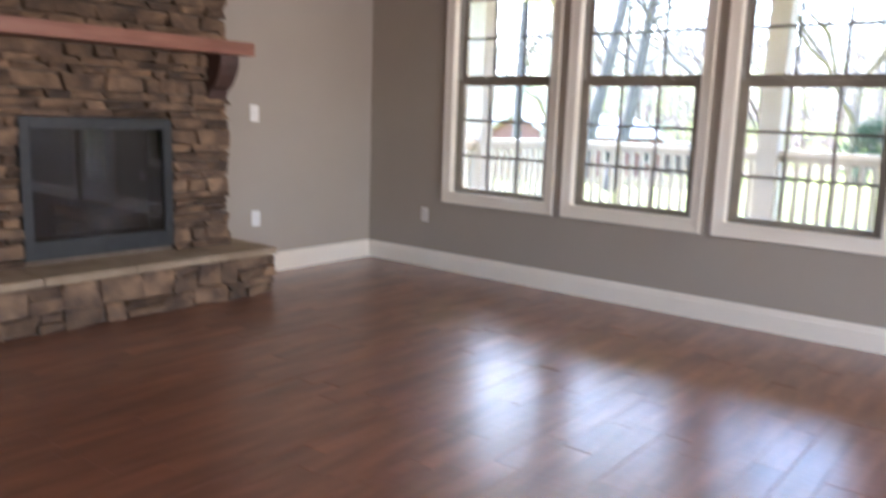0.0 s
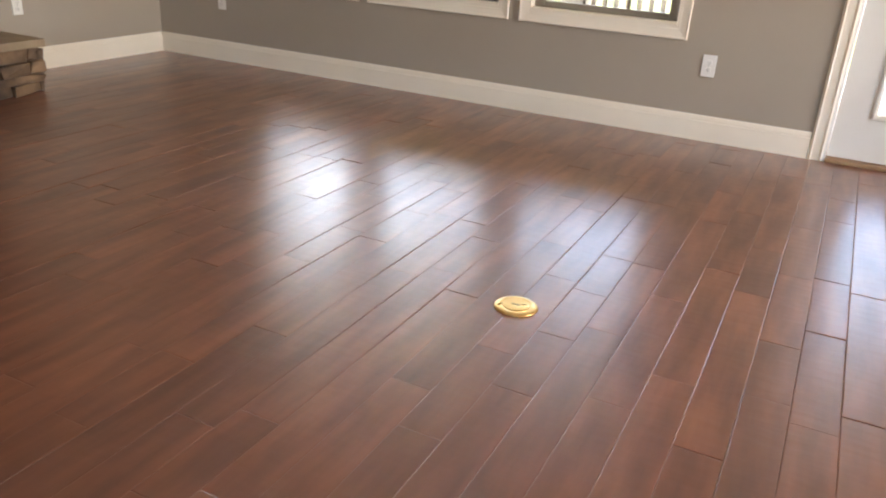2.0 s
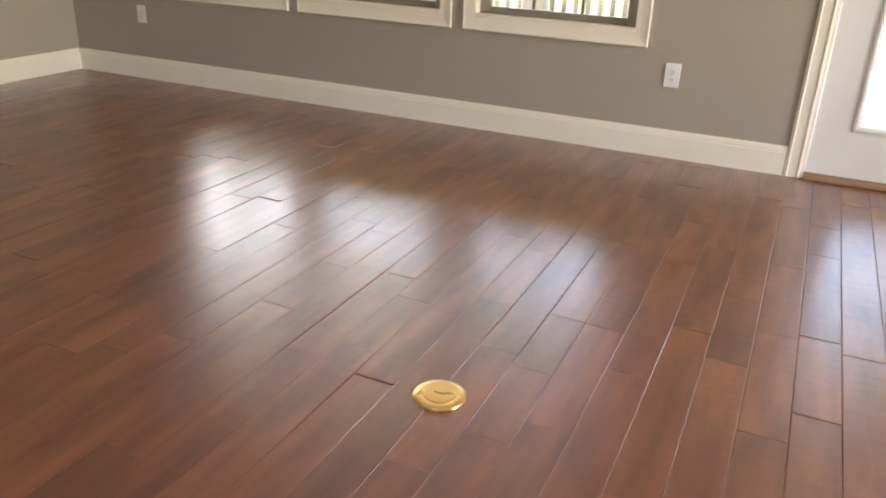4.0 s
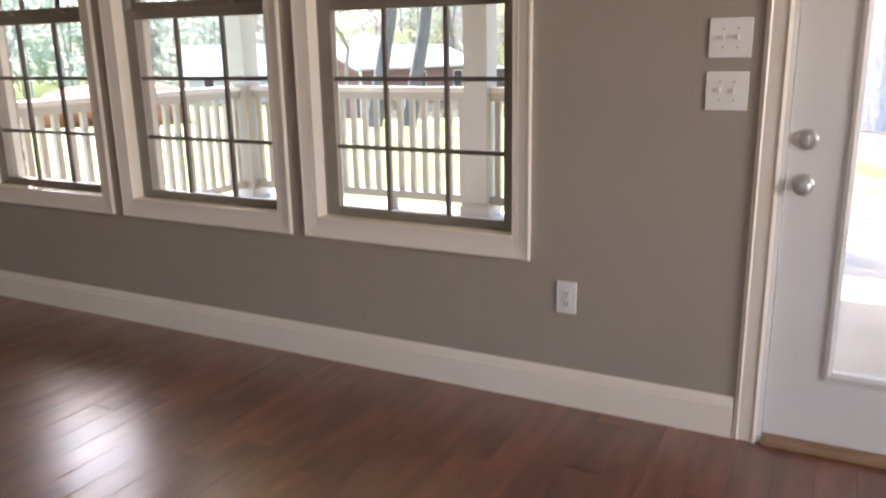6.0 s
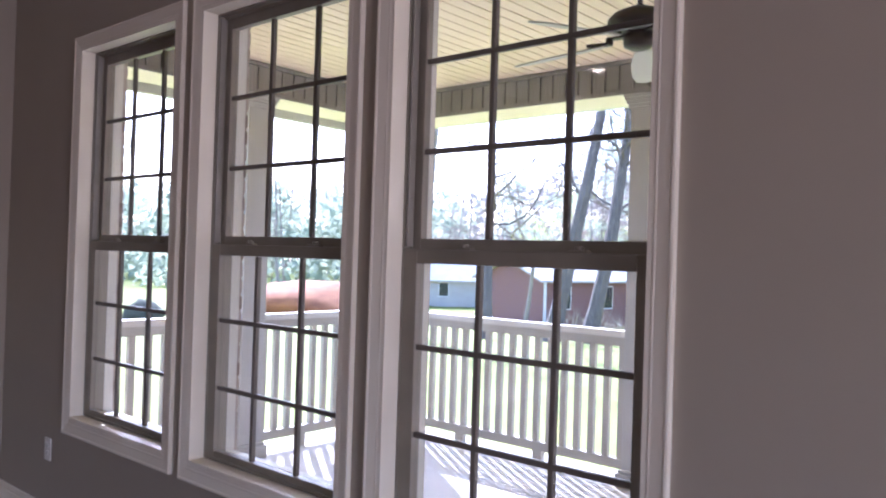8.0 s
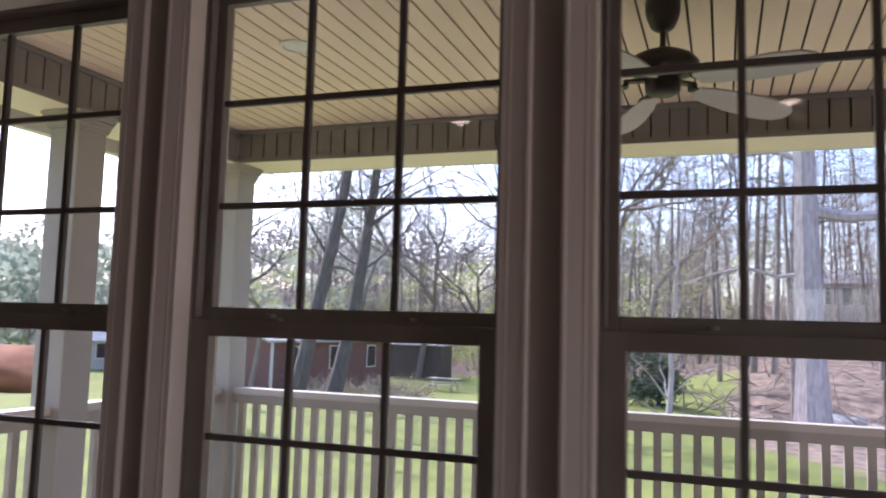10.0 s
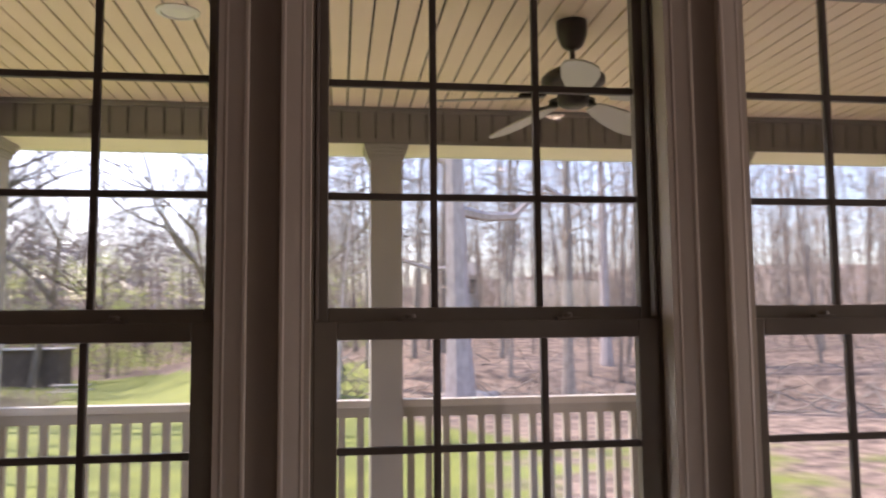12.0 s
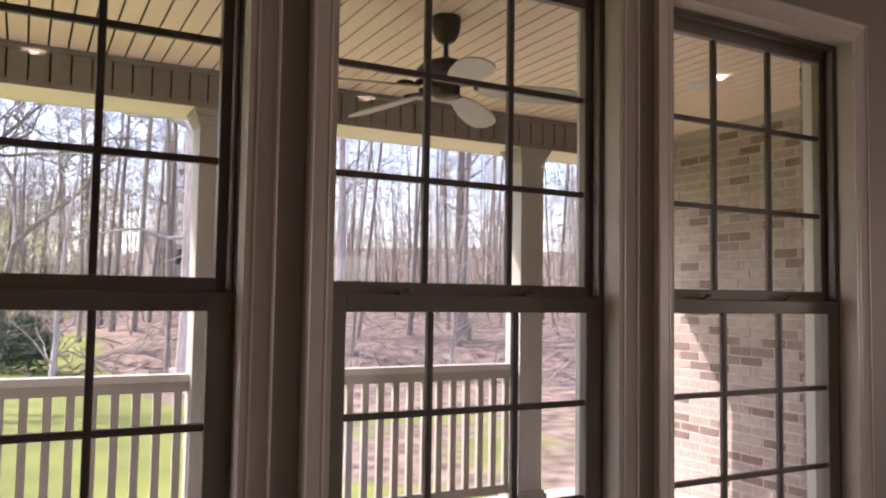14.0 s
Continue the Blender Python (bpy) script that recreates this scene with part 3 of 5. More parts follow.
bm = bmesh.new()
x = BX
step = 0.106
while x < BR_X:
    bx(bm, (x, 0.27, PC), (min(x + step - 0.012, BR_X), BY, PC + 0.012))
    x += step
structure("porch_ceiling", bm, PCEIL, "cream grooved board porch ceiling", "ceiling")
# deck sheet blackened so that the ceiling gaps look shaded
structure("roof_deck", box((-0.75, 0.16, PC + 0.016), (BR_X + 0.6, 4.02, PC + 0.06)), GROOVE_SHADE, "porch roof deck, painted dark as shade in the grooves", "roof")
structure("porch_roof", box((-0.80, 0.10, PC + 0.062), (BR_X + 0.7, 4.07, PC + 0.16)), SHINGLE, "grey shingled porch roof", "roof")
structure("eave_trim", box((-0.80, 3.95, 2.862), (BR_X + 0.7, 4.05, PC + 0.016), 0.005), VINYL, "white fascia along the porch eave", "trim")
structure("eave_soffit", box((-0.80, 3.665, 2.86), (BR_X + 0.6, 3.95, 2.875)), SOFFIT, "white soffit under the porch eave", "trim")
structure("side_fascia", box((-0.80, 0.16, 2.79), (-0.72, 3.95, PC + 0.016), 0.005), VINYL, "white fascia along the side eave", "trim")


def beam(name, label, along):
    """A boxed beam: vertical siding over a wide cream soffit board with a small lip."""
    ob = thing(name, (BX, BY, PT), label, "beam", kind="structure")
    bm = bmesh.new()
    if along == "x":
        part("core", box((BX - 0.39, BY + 0.012, PB + 0.001), (BR_X, 3.65, PC)), CREAM, ob)
        part("soffit_board", box((BX - 0.40, BY + 0.001, PT), (BR_X, 3.66, PB), 0.003), CREAM, ob, "cream soffit board")
        part("top_moulding", box((BX + 0.004, BY - 0.018, PC - 0.035), (BR_X, BY + 0.010, PC - 0.001), 0.006), PANEL, ob)
        part("lip", box((BX + 0.014, BY - 0.012, PT - 0.004), (BR_X, BY, PB + 0.012), 0.004), PANEL, ob)
        x = BX + 0.004
        while x < BR_X:
            bx(bm, (x, BY, PB), (min(x + 0.102, BR_X), BY + 0.010, PC - 0.03))
            x += 0.115
        part("groove_backing", box((BX + 0.001, BY + 0.0105, PB + 0.001), (BR_X, BY + 0.0115, PC - 0.002)), GROOVE_SHADE, ob)
    else:
        part("core", box((-0.39, 0.27, PB + 0.001), (BX - 0.012, BY + 0.011, PC)), CREAM, ob)
        part("soffit_board", box((-0.40, 0.27, PT), (BX - 0.001, BY, PB), 0.003), CREAM, ob, "cream soffit board")
        part("top_moulding", box((BX - 0.010, 0.27, PC - 0.035), (BX + 0.018, BY - 0.02, PC - 0.001), 0.006), PANEL, ob)
        part("lip", box((BX, 0.27, PT - 0.004), (BX + 0.012, BY - 0.014, PB + 0.012), 0.004), PANEL, ob)
        y = 0.27
        while y < BY - 0.02:
            bx(bm, (BX - 0.010, y, PB), (BX, min(y + 0.102, BY - 0.012), PC - 0.03))
            y += 0.115
        part("groove_backing", box((BX - 0.0118, 0.27, PB + 0.001), (BX - 0.0108, BY, PC - 0.002)), GROOVE_SHADE, ob)
    part("siding", bm, PANEL, ob, "taupe vertical board siding")


beam("front_beam", "porch beam clad in taupe vertical siding over a cream soffit", "x")
beam("side_beam", "side porch beam clad in taupe vertical siding over a cream soffit", "y")


def build_column():
    col = thing("porch_column", (0, 0, PZ), "square painted porch column with moulded cap and base", "column", "porch columns", local=True)
    h = PT - PZ
    part("shaft", box((-0.108, -0.108, 0.0), (0.108, 0.108, h - 0.001), 0.006), COLUMN, col)
    bm = bmesh.new()
    for z0, z1, r in ((h - 0.108, h - 0.092, 0.118), (h - 0.092, h - 0.068, 0.124), (h - 0.068, h - 0.044, 0.134), (h - 0.044, h - 0.022, 0.144), (h - 0.022, h - 0.001, 0.152)):
        bx(bm, (-r, -r, z0), (r, r, z1), 0.005)
    part("capital", bm, COLUMN, col)
    bm = bmesh.new()
    for z0, z1, r in ((0.0005, 0.10, 0.140), (0.10, 0.125, 0.125)):
        bx(bm, (-r, -r, z0), (r, r, z1), 0.006)
    part("base", bm, COLUMN, col)
    return col


COLS = [(2.485, CY), (4.995, CY), (-0.115, CY), (-0.110, 1.80)]
first = build_column()
first.location = (*COLS[0], PZ)
for cx, cy in COLS[1:]:
    copy_thing(first, pose(cx, cy, PZ))


def build_rail(name, a, b, label):
    """A railing from a to b with square balusters."""
    a, b = Vector((*a, 0)), Vector((*b, 0))
    d = (b - a).normalized()
    n = Vector((-d.y, d.x, 0))
    rail = thing(name, (a.x, a.y, PZ), label, "railing", "porch railings")

    def bar(w, z0, z1, s0=0.0, s1=None, bev=0.004):
        s1 = (b - a).length if s1 is None else s1
        bm = bmesh.new()
        bx(bm, (s0, -w / 2, z0), (s1, w / 2, z1), bev)
        m = Matrix((( d.x, n.x, 0, a.x), (d.y, n.y, 0, a.y), (0, 0, 1, 0), (0, 0, 0, 1)))
        bmesh.ops.transform(bm, matrix=m, verts=bm.verts)
        return bm
    part("top_rail", bar(0.10, 1.022, 1.070), RAIL_LIT, rail, "cap rail with its sunlit top put into the colour")
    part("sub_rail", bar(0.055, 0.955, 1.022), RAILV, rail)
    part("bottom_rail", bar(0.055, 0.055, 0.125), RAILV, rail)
    ln = (b - a).length
    k = max(2, round(ln / 0.123))
    me = None
    for i in range(k):
        s = (i + 0.5) * ln / k
        p = a + d * s
        if me is None:
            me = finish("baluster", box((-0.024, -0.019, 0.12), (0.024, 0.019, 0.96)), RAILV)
        ob = new("baluster", me)
        ob.parent = rail
        ob.location = p - Vector((a.x, a.y, PZ))
        ob.rotation_euler = (0, 0, math.atan2(d.y, d.x))
    for s in (0.33, 0.67):
        part("foot_block", bar(0.05, PZ + 0.0005, 0.056, ln * s - 0.045, ln * s + 0.045), RAILV, rail)


build_rail("porch_railing", (-0.007, CY), (2.377, CY), "white square-baluster railing along the front of the porch")
build_rail("porch_railing", (2.593, CY), (4.887, CY), "white square-baluster railing between two front columns")
build_rail("porch_railing", (-0.110, 1.908), (-0.110, CY - 0.108), "white square-baluster railing on the open end of the porch")
build_rail("porch_railing", (-0.110, 0.28), (-0.110, 1.692), "short white railing between the house and a column")

# recessed lights of the porch, unlit
for cx, cy in ((1.42, 1.71), (5.37, 1.88)):
    can = thing("porch_recessed_light", (cx, cy, PC), "unlit white recessed light in the cream porch ceiling", "ceiling light", "porch recessed lights")
    bm = lathe(bmesh.new(), cx, cy, [(0.100, PC - 0.0005), (0.100, PC - 0.006), (0.078, PC - 0.012), (0.072, PC - 0.004)], 28)
    part("trim_ring", bm, PLASTIC, can)
    part("lens", lathe(bmesh.new(), cx, cy, [(0.070, PC - 0.005), (0.055, PC - 0.009)], 24), PLASTIC, can)

# ceiling fan
FX, FY = 3.29, 1.64
fan = thing("ceiling_fan", (FX, FY, PC), "dark bronze ceiling fan with five pale blades on the porch", "ceiling fan")
part("canopy", lathe(bmesh.new(), FX, FY, [(0.076, PC - 0.0005), (0.076, PC - 0.045), (0.070, PC - 0.075), (0.052, PC - 0.118), (0.036, PC - 0.132), (0.022, PC - 0.138)], 24), BRONZE, fan, smooth=True)
part("downrod", lathe(bmesh.new(), FX, FY, [(0.013, PC - 0.132), (0.013, PC - 0.205), (0.026, PC - 0.210), (0.026, PC - 0.228)], 12), BRONZE, fan)
part("motor_housing", lathe(bmesh.new(), FX, FY, [(0.034, PC - 0.226), (0.090, PC - 0.236), (0.130, PC - 0.256), (0.154, PC - 0.282), (0.154, PC - 0.306), (0.130, PC - 0.328), (0.072, PC - 0.346)], 28), BRONZE, fan, smooth=True)
part("switch_housing", lathe(bmesh.new(), FX, FY, [(0.070, PC - 0.345), (0.078, PC - 0.36), (0.074, PC - 0.41), (0.045, PC - 0.425)], 24), BRONZE, fan, smooth=True)
for k in range(5):
    ang = radians(40 + 72 * k)
    rot = Matrix.Translation((FX, FY, PC - 0.37)) @ Matrix.Rotation(ang, 4, 'Z')
    arm = bmesh.new()
    bx(arm, (0.05, -0.022, 0.010), (0.16, 0.022, 0.022), 0.004)
    bx(arm, (0.15, -0.026, -0.013), (0.275, 0.026, -0.003), 0.004)
    for sgn in (-1, 1):
        bx(arm, (0.215, sgn * 0.020 - 0.014, -0.014), (0.262, sgn * 0.020 + 0.014, -0.002), 0.005)
    bx(arm, (0.145, -0.020, -0.008), (0.168, 0.020, 0.020), 0.003)
    bmesh.ops.transform(arm, matrix=rot, verts=arm.verts)
    part("blade_arm", arm, BRONZE, fan)
    bl = bmesh.new()
    outline = [(0.17, -0.042), (0.24, -0.064), (0.38, -0.090), (0.54, -0.098), (0.645, -0.080), (0.69, -0.040), (0.70, 0.0), (0.69, 0.040), (0.645, 0.080), (0.54, 0.098), (0.38, 0.090), (0.24, 0.064), (0.17, 0.042)]
    top = [bl.verts.new((px, py * 0.84, -0.012 - 0.075 * (px - 0.17) - py * 0.21)) for px, py in outline]
    bot = [bl.verts.new((px, py * 0.84, -0.020 - 0.075 * (px - 0.17) - py * 0.21)) for px, py in outline]
    bl.faces.new(top)
    bl.faces.new(bot[::-1])
    for i in range(len(top)):
        j = (i + 1) % len(top)
        bl.faces.new((top[i], top[j], bot[j], bot[i]))
    bmesh.ops.transform(bl, matrix=rot, verts=bl.verts)
    part("blade", bl, BLADE, fan, "pale washed fan blade with a dark edge")

# ---- the land ----
EYE = Vector((2.2, -1.9))


def smooth(a, b, v):
    v = min(1.0, max(0.0, (v - a) / (b - a)))
    return v * v * (3 - 2 * v)


def ground_z(x, y):
    dx, dy = x - EYE.x, y - EYE.y
    r = math.hypot(dx, dy)
    az = math.degrees(math.atan2(dx, dy))
    h = -0.75 - 0.10 * smooth(6, 16, r)
    right = smooth(-3, 9, az) * smooth(150, 90, az)
    h += right * (3.5 * smooth(14, 75, r) + 0.02 * max(0.0, r - 75) * smooth(75, 120, r))
    h -= right * 0.60 * smooth(20, 26, r) * smooth(29, 27.2, r)
    down = smooth(-7, -15, az)
    h -= down * 1.55 * smooth(14, 50, r)
    h += smooth(2, -6, az) * (1 - down) * 0.25 * smooth(30, 50, r) + down * 2.2 * smooth(66, 160, r)
    h += 9.5 * smooth(105, 260, r) * smooth(-100, -75, az) * smooth(120, 90, az) * (0.8 + 0.4 * noise.noise((x * 0.011, y * 0.011, 7)))
    h += 0.10 * noise.noise((x * 0.22, y * 0.22, 0)) + 0.25 * smooth(20, 40, r) * noise.noise((x * 0.06, y * 0.06, 3))
    return h if y > 3.9 or x < -0.9 or x > 7.5 else min(h, -0.70)


def land_material():
    m = material("lawn_and_leaf_litter", (0.245, 0.268, 0.044), (0.165, 0.190, 0.034), 0.95, 0.9, 8, bump=0.8, bump_scale=14)
    n, l = m.node_tree.nodes, m.node_tree.links
    b = n["Principled BSDF"]
    grass = b.inputs["Base Color"].links[0].from_socket
    at = n.new("ShaderNodeAttribute")
    at.attribute_name = "litter"
    nz = n.new("ShaderNodeTexNoise")
    nz.inputs["Scale"].default_value, nz.inputs["Detail"].default_value = 0.55, 8
    geo = n.new("ShaderNodeNewGeometry")
    l.new(geo.outputs["Position"], nz.inputs["Vector"])
    ma = n.new("ShaderNodeMath")
    ma.operation = 'MULTIPLY_ADD'
    ma.inputs[1].default_value, ma.inputs[2].default_value = 1.3, -0.65
    l.new(nz.outputs["Fac"], ma.inputs[0])
    su = n.new("ShaderNodeMath")
    su.operation = 'ADD'
    l.new(at.outputs["Fac"], su.inputs[0])
    l.new(ma.outputs[0], su.inputs[1])
    mr = n.new("ShaderNodeMapRange")
    mr.inputs["From Min"].default_value, mr.inputs["From Max"].default_value = 0.40, 0.62
    l.new(su.outputs[0], mr.inputs["Value"])
    n2 = n.new("ShaderNodeTexNoise")
    n2.inputs["Scale"].default_value, n2.inputs["Detail"].default_value = 2.6, 10
    l.new(geo.outputs["Position"], n2.inputs["Vector"])
    rp = n.new("ShaderNodeValToRGB")
    rp.color_ramp.elements[0].position, rp.color_ramp.elements[1].position = 0.32, 0.70
    rp.color_ramp.elements[0].color, rp.color_ramp.elements[1].color = (0.10, 0.065, 0.045, 1), (0.40, 0.285, 0.20, 1)
    l.new(n2.outputs["Fac"], rp.inputs["Fac"])
    mx = n.new("ShaderNodeMix")
    mx.data_type = 'RGBA'
    l.new(mr.outputs["Result"], mx.inputs[0])
    l.new(grass, mx.inputs[6])
    l.new(rp.outputs["Color"], mx.inputs[7])
    l.new(mx.outputs[2], b.inputs["Base Color"])
    return m


LAND = land_material()


def build_land():
    """One sheet on rings round the house, finer near it, out to the horizon."""
    radii = [0.0] + [1.2 * 1.0 * (1.052 ** i) + i * 0.25 for i in range(1, 118)] + [700, 1200, 2200]
    na = 220
    vs, lit = [], []
    for r in radii:
        for k in range(na):
            a = 2 * math.pi * k / na
            x, y = EYE.x + r * math.sin(a), EYE.y + r * math.cos(a)
            vs.append((x, y, ground_z(x, y)))
            az = math.degrees(math.atan2(x - EYE.x, y - EYE.y)) if r else 0
            right = smooth(0, 7, az)
            edge = 37 + 21 * smooth(-6, -15, az)
            v = right * smooth(16, 20, r) + (1 - right) * smooth(edge, edge + 6, r) + 0.55 * smooth(0, 18, az) * smooth(6, 11, r)
            lit.append(min(1.0, v) * (1 - 0.9 * smooth(-40, -50, az) * smooth(140, 100, r)))
    fs = [(i * na + k, i * na + (k + 1) % na, (i + 1) * na + (k + 1) % na, (i + 1) * na + k) for i in range(len(radii) - 1) for k in range(na)]
    me = bpy.data.meshes.new("ground")
    me.from_pydata(vs, [], fs)
    me.attributes.new("litter", 'FLOAT', 'POINT').data.foreach_set("value", lit)
    me.materials.append(LAND)
    for p in me.polygons:
        p.use_smooth = True
    me.update()
    return tagged(new("ground", me), "green lawn running into a leaf-covered wooded bank", "ground", kind="structure")


build_land()

# ---- trees ----
BARK = material("grey_bark", (0.34, 0.295, 0.25), (0.20, 0.17, 0.142), 0.95, 5, 6, bump=0.8, stretch=(3, 3, 0.6))
BARK_DARK = material("dark_bark", (0.17, 0.145, 0.135), (0.095, 0.08, 0.075), 0.95, 5, 6, bump=0.8, stretch=(3, 3, 0.6))
BARK_MID = material("brown_grey_bark", (0.29, 0.24, 0.195), (0.17, 0.138, 0.112), 0.95, 5, 6, bump=0.8, stretch=(3, 3, 0.6))
BARK_PALE = material("pale_bark", (0.55, 0.48, 0.45), (0.36, 0.31, 0.285), 0.95, 5, 6, bump=0.8, stretch=(3, 3, 0.6))
TWIG = material("bare_twig", (0.40, 0.335, 0.26), (0.26, 0.21, 0.16), 0.95, 2)
LEAF = material("spring_leaf", (0.42, 0.46, 0.17), (0.28, 0.33, 0.11), 0.7, 1.1)
# pale leaf tone: distance haze is put into the colour
HAZE_LEAF = material("far_leaf_painted_haze", (0.34, 0.40, 0.28), (0.26, 0.31, 0.22), 0.8, 0.3)
NEEDLE = material("evergreen_leaf", (0.045, 0.085, 0.028), (0.022, 0.045, 0.014), 0.7, 1.4)
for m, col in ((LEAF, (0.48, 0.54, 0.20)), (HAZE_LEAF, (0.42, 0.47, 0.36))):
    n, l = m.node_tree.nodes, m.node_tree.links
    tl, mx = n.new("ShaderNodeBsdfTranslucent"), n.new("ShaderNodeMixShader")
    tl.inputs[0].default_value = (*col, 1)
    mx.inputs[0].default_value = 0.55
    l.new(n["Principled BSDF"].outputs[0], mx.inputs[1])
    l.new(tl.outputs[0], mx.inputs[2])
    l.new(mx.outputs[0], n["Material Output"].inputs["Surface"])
rng = random.Random(11)


class Soup:
    def __init__(self):
        self.v, self.f = [], []

    def tube(self, pts, rad, n):
        base = len(self.v)
        for i, p in enumerate(pts):
            t = (pts[min(i + 1, len(pts) - 1)] - pts[max(i - 1, 0)]).normalized()
            a = t.orthogonal().normalized()
            b = t.cross(a)
            for k in range(n):
                w = 2 * math.pi * k / n
                q = p + (a * math.cos(w) + b * math.sin(w)) * rad[i]
                self.v.append((q.x, q.y, q.z))
        for i in range(len(pts) - 1):
            for k in range(n):
                s = base + i * n
                self.f.append((s + k, s + (k + 1) % n, s + n + (k + 1) % n, s + n + k))

    def leaf(self, p, s):
        base = len(self.v)
        a = Vector((rng.gauss(0, 1), rng.gauss(0, 1), rng.gauss(0, 1))).normalized()
        b = a.orthogonal().normalized()
        for q in (p - a * s, p + b * s * 0.5, p + a * s, p - b * s * 0.5):
            self.v.append((q.x, q.y, q.z))
        self.f.append((base, base + 1, base + 2, base + 3))

    def mesh(self, name, mat):
        me = bpy.data.meshes.new(name)
        me.from_pydata(self.v, [], self.f)
        me.materials.append(mat)
        me.update()
        return me


def wander(p, d, ln, n, bend, rise=0.0):
    pts = [p.copy()]
    for i in range(n):
        d = (d + Vector((rng.gauss(0, bend), rng.gauss(0, bend), rng.gauss(0, bend) + rise))).normalized()
        pts.append(pts[-1] + d * ln / n)
    return pts


def bare_tree(wood, twig, h, r0, lean, limbs, twigs, low=0.3, bend=0.05, fine=0.007):
    """A leafless tree at the origin: a tapered, bending trunk, limbs and hanging twigs."""
    d = Vector((lean[0], lean[1], 1)).normalized()
    pts = wander(Vector((0, 0, -0.4)), d, h, 9, bend, 0.03)
    rad = [r0 * (1.25 if i == 0 else 1.0) * (1 - 0.88 * (i / 9) ** 0.9) for i in range(10)]
    wood.tube(pts, rad, 7)
    for _ in range(limbs):
        f = rng.uniform(low, 0.97)
        i = min(8, int(f * 9))
        p = pts[i].lerp(pts[i + 1], f * 9 - i)
        w = rng.uniform(0, 2 * math.pi)
        up = rng.uniform(0.15, 0.9)
        ln = h * rng.uniform(0.14, 0.36) * (1.15 - f * 0.55)
        lp = wander(p, Vector((math.cos(w), math.sin(w), up)), ln, 6, 0.17, 0.03)
        rr = max(0.012, rad[i] * rng.uniform(0.22, 0.42))
        wood.tube(lp, [rr * (1 - 0.85 * k / 6) for k in range(7)], 4)
        for _ in range(twigs):
            k = rng.randint(2, 6)
            w2 = rng.uniform(0, 2 * math.pi)
            tp = wander(lp[k], Vector((math.cos(w2), math.sin(w2), rng.uniform(-0.2, 0.9))), ln * rng.uniform(0.18, 0.5), 3, 0.22)
            twig.tube(tp, [fine, fine * 0.8, fine * 0.6, fine * 0.3], 3)
            for _ in range(1):
                tq = wander(tp[rng.randint(1, 3)], Vector((rng.gauss(0, 1), rng.gauss(0, 1), rng.gauss(0.3, 0.6))), ln * rng.uniform(0.08, 0.22), 2, 0.2)
                twig.tube(tq, [fine * 0.7, fine * 0.5, fine * 0.3], 3)


def place_tree(x, y, h, r0, lean, limbs, twigs, bark, label, low=0.3, bend=0.05, extra=None):
    wood, twig = Soup(), Soup()
    bare_tree(wood, twig, h, r0, lean, limbs, twigs, low, bend)
    if extra:
        for pts, rr in extra:
            pts = [Vector(p) for p in pts]
            wood.tube(pts, [rr * (1 - 0.7 * i / (len(pts) - 1)) for i in range(len(pts))], 6)
            for p in pts[2:]:
                for _ in range(5):
                    tp = wander(p, Vector((rng.gauss(0, 1), rng.gauss(0, 0.5), rng.gauss(0.4, 0.7))), 0.9, 3, 0.25)
                    twig.tube(tp, [0.010, 0.008, 0.006, 0.003], 3)
    tr = thing("tree", (x, y, ground_z(x, y)), label, "tree", "bare trees in the yard", local=True)
    for nm, soup, mat in (("trunk", wood, bark), ("crown", twig, TWIG)):
        ob = new(nm, soup.mesh(nm, mat))
        ob.parent = tr
    return tr


place_tree(5.75, 21.3, 22, 0.44, (0.0, 0.0), 16, 16, BARK_PALE, "thick pale bare tree with a crooked low limb", 0.42, 0.012,
           [([(0, 0, 5.9), (0.9, 0, 5.7), (1.75, 0.1, 5.75), (2.3, 0.1, 6.3), (2.75, 0.2, 6.7), (3.3, 0.2, 6.4), (3.9, 0.3, 6.15)], 0.17),
            ([(0, 0, 4.2), (-0.8, 0.1, 4.1), (-1.6, 0.1, 4.35), (-2.4, 0.2, 4.2), (-3.3, 0.2, 3.9)], 0.07),
            ([(0, 0, 7.2), (-0.9, 0.1, 7.6), (-1.9, 0.1, 7.5), (-2.7, 0.2, 8.1), (-3.6, 0.2, 8.4)], 0.09)])
place_tree(-9.7, 20.8, 17, 0.30, (0.21, 0.0), 22, 14, BARK_DARK, "dark leaning bare tree at the lawn's edge", 0.3, 0.02)
place_tree(-8.75, 21.6, 16, 0.29, (0.23, 0.03), 22, 14, BARK_DARK, "dark forked bare tree leaning over the lawn", 0.3, 0.03)
place_tree(-11.7, 19.9, 16, 0.21, (0.01, 0.0), 20, 12, BARK_DARK, "slim dark bare tree before a brick house", 0.25, 0.02)
place_tree(-12.4, 17.0, 15, 0.22, (0.03, 0.0), 18, 12, BARK, "bare tree beside the clay mound", 0.3, 0.02)
place_tree(17.2, 25.6, 18, 0.26, (-0.10, 0.0), 18, 14, BARK_MID, "leaning bare tree on the bank", 0.3, 0.02)
place_tree(9.4, 22.4, 17, 0.20, (0.02, 0.0), 16, 14, BARK, "grey bare tree on the leafy bank", 0.3, 0.02)
place_tree(12.3, 27.0, 18, 0.22, (0.01, 0.0), 16, 14, BARK_PALE, "pale bare tree on the leafy bank", 0.3, 0.02)

place_tree(2.1, 20.5, 7.5, 0.10, (0.05, 0.0), 34, 22, BARK_PALE, "low pale understory tree with long drooping branches", 0.1, 0.08)
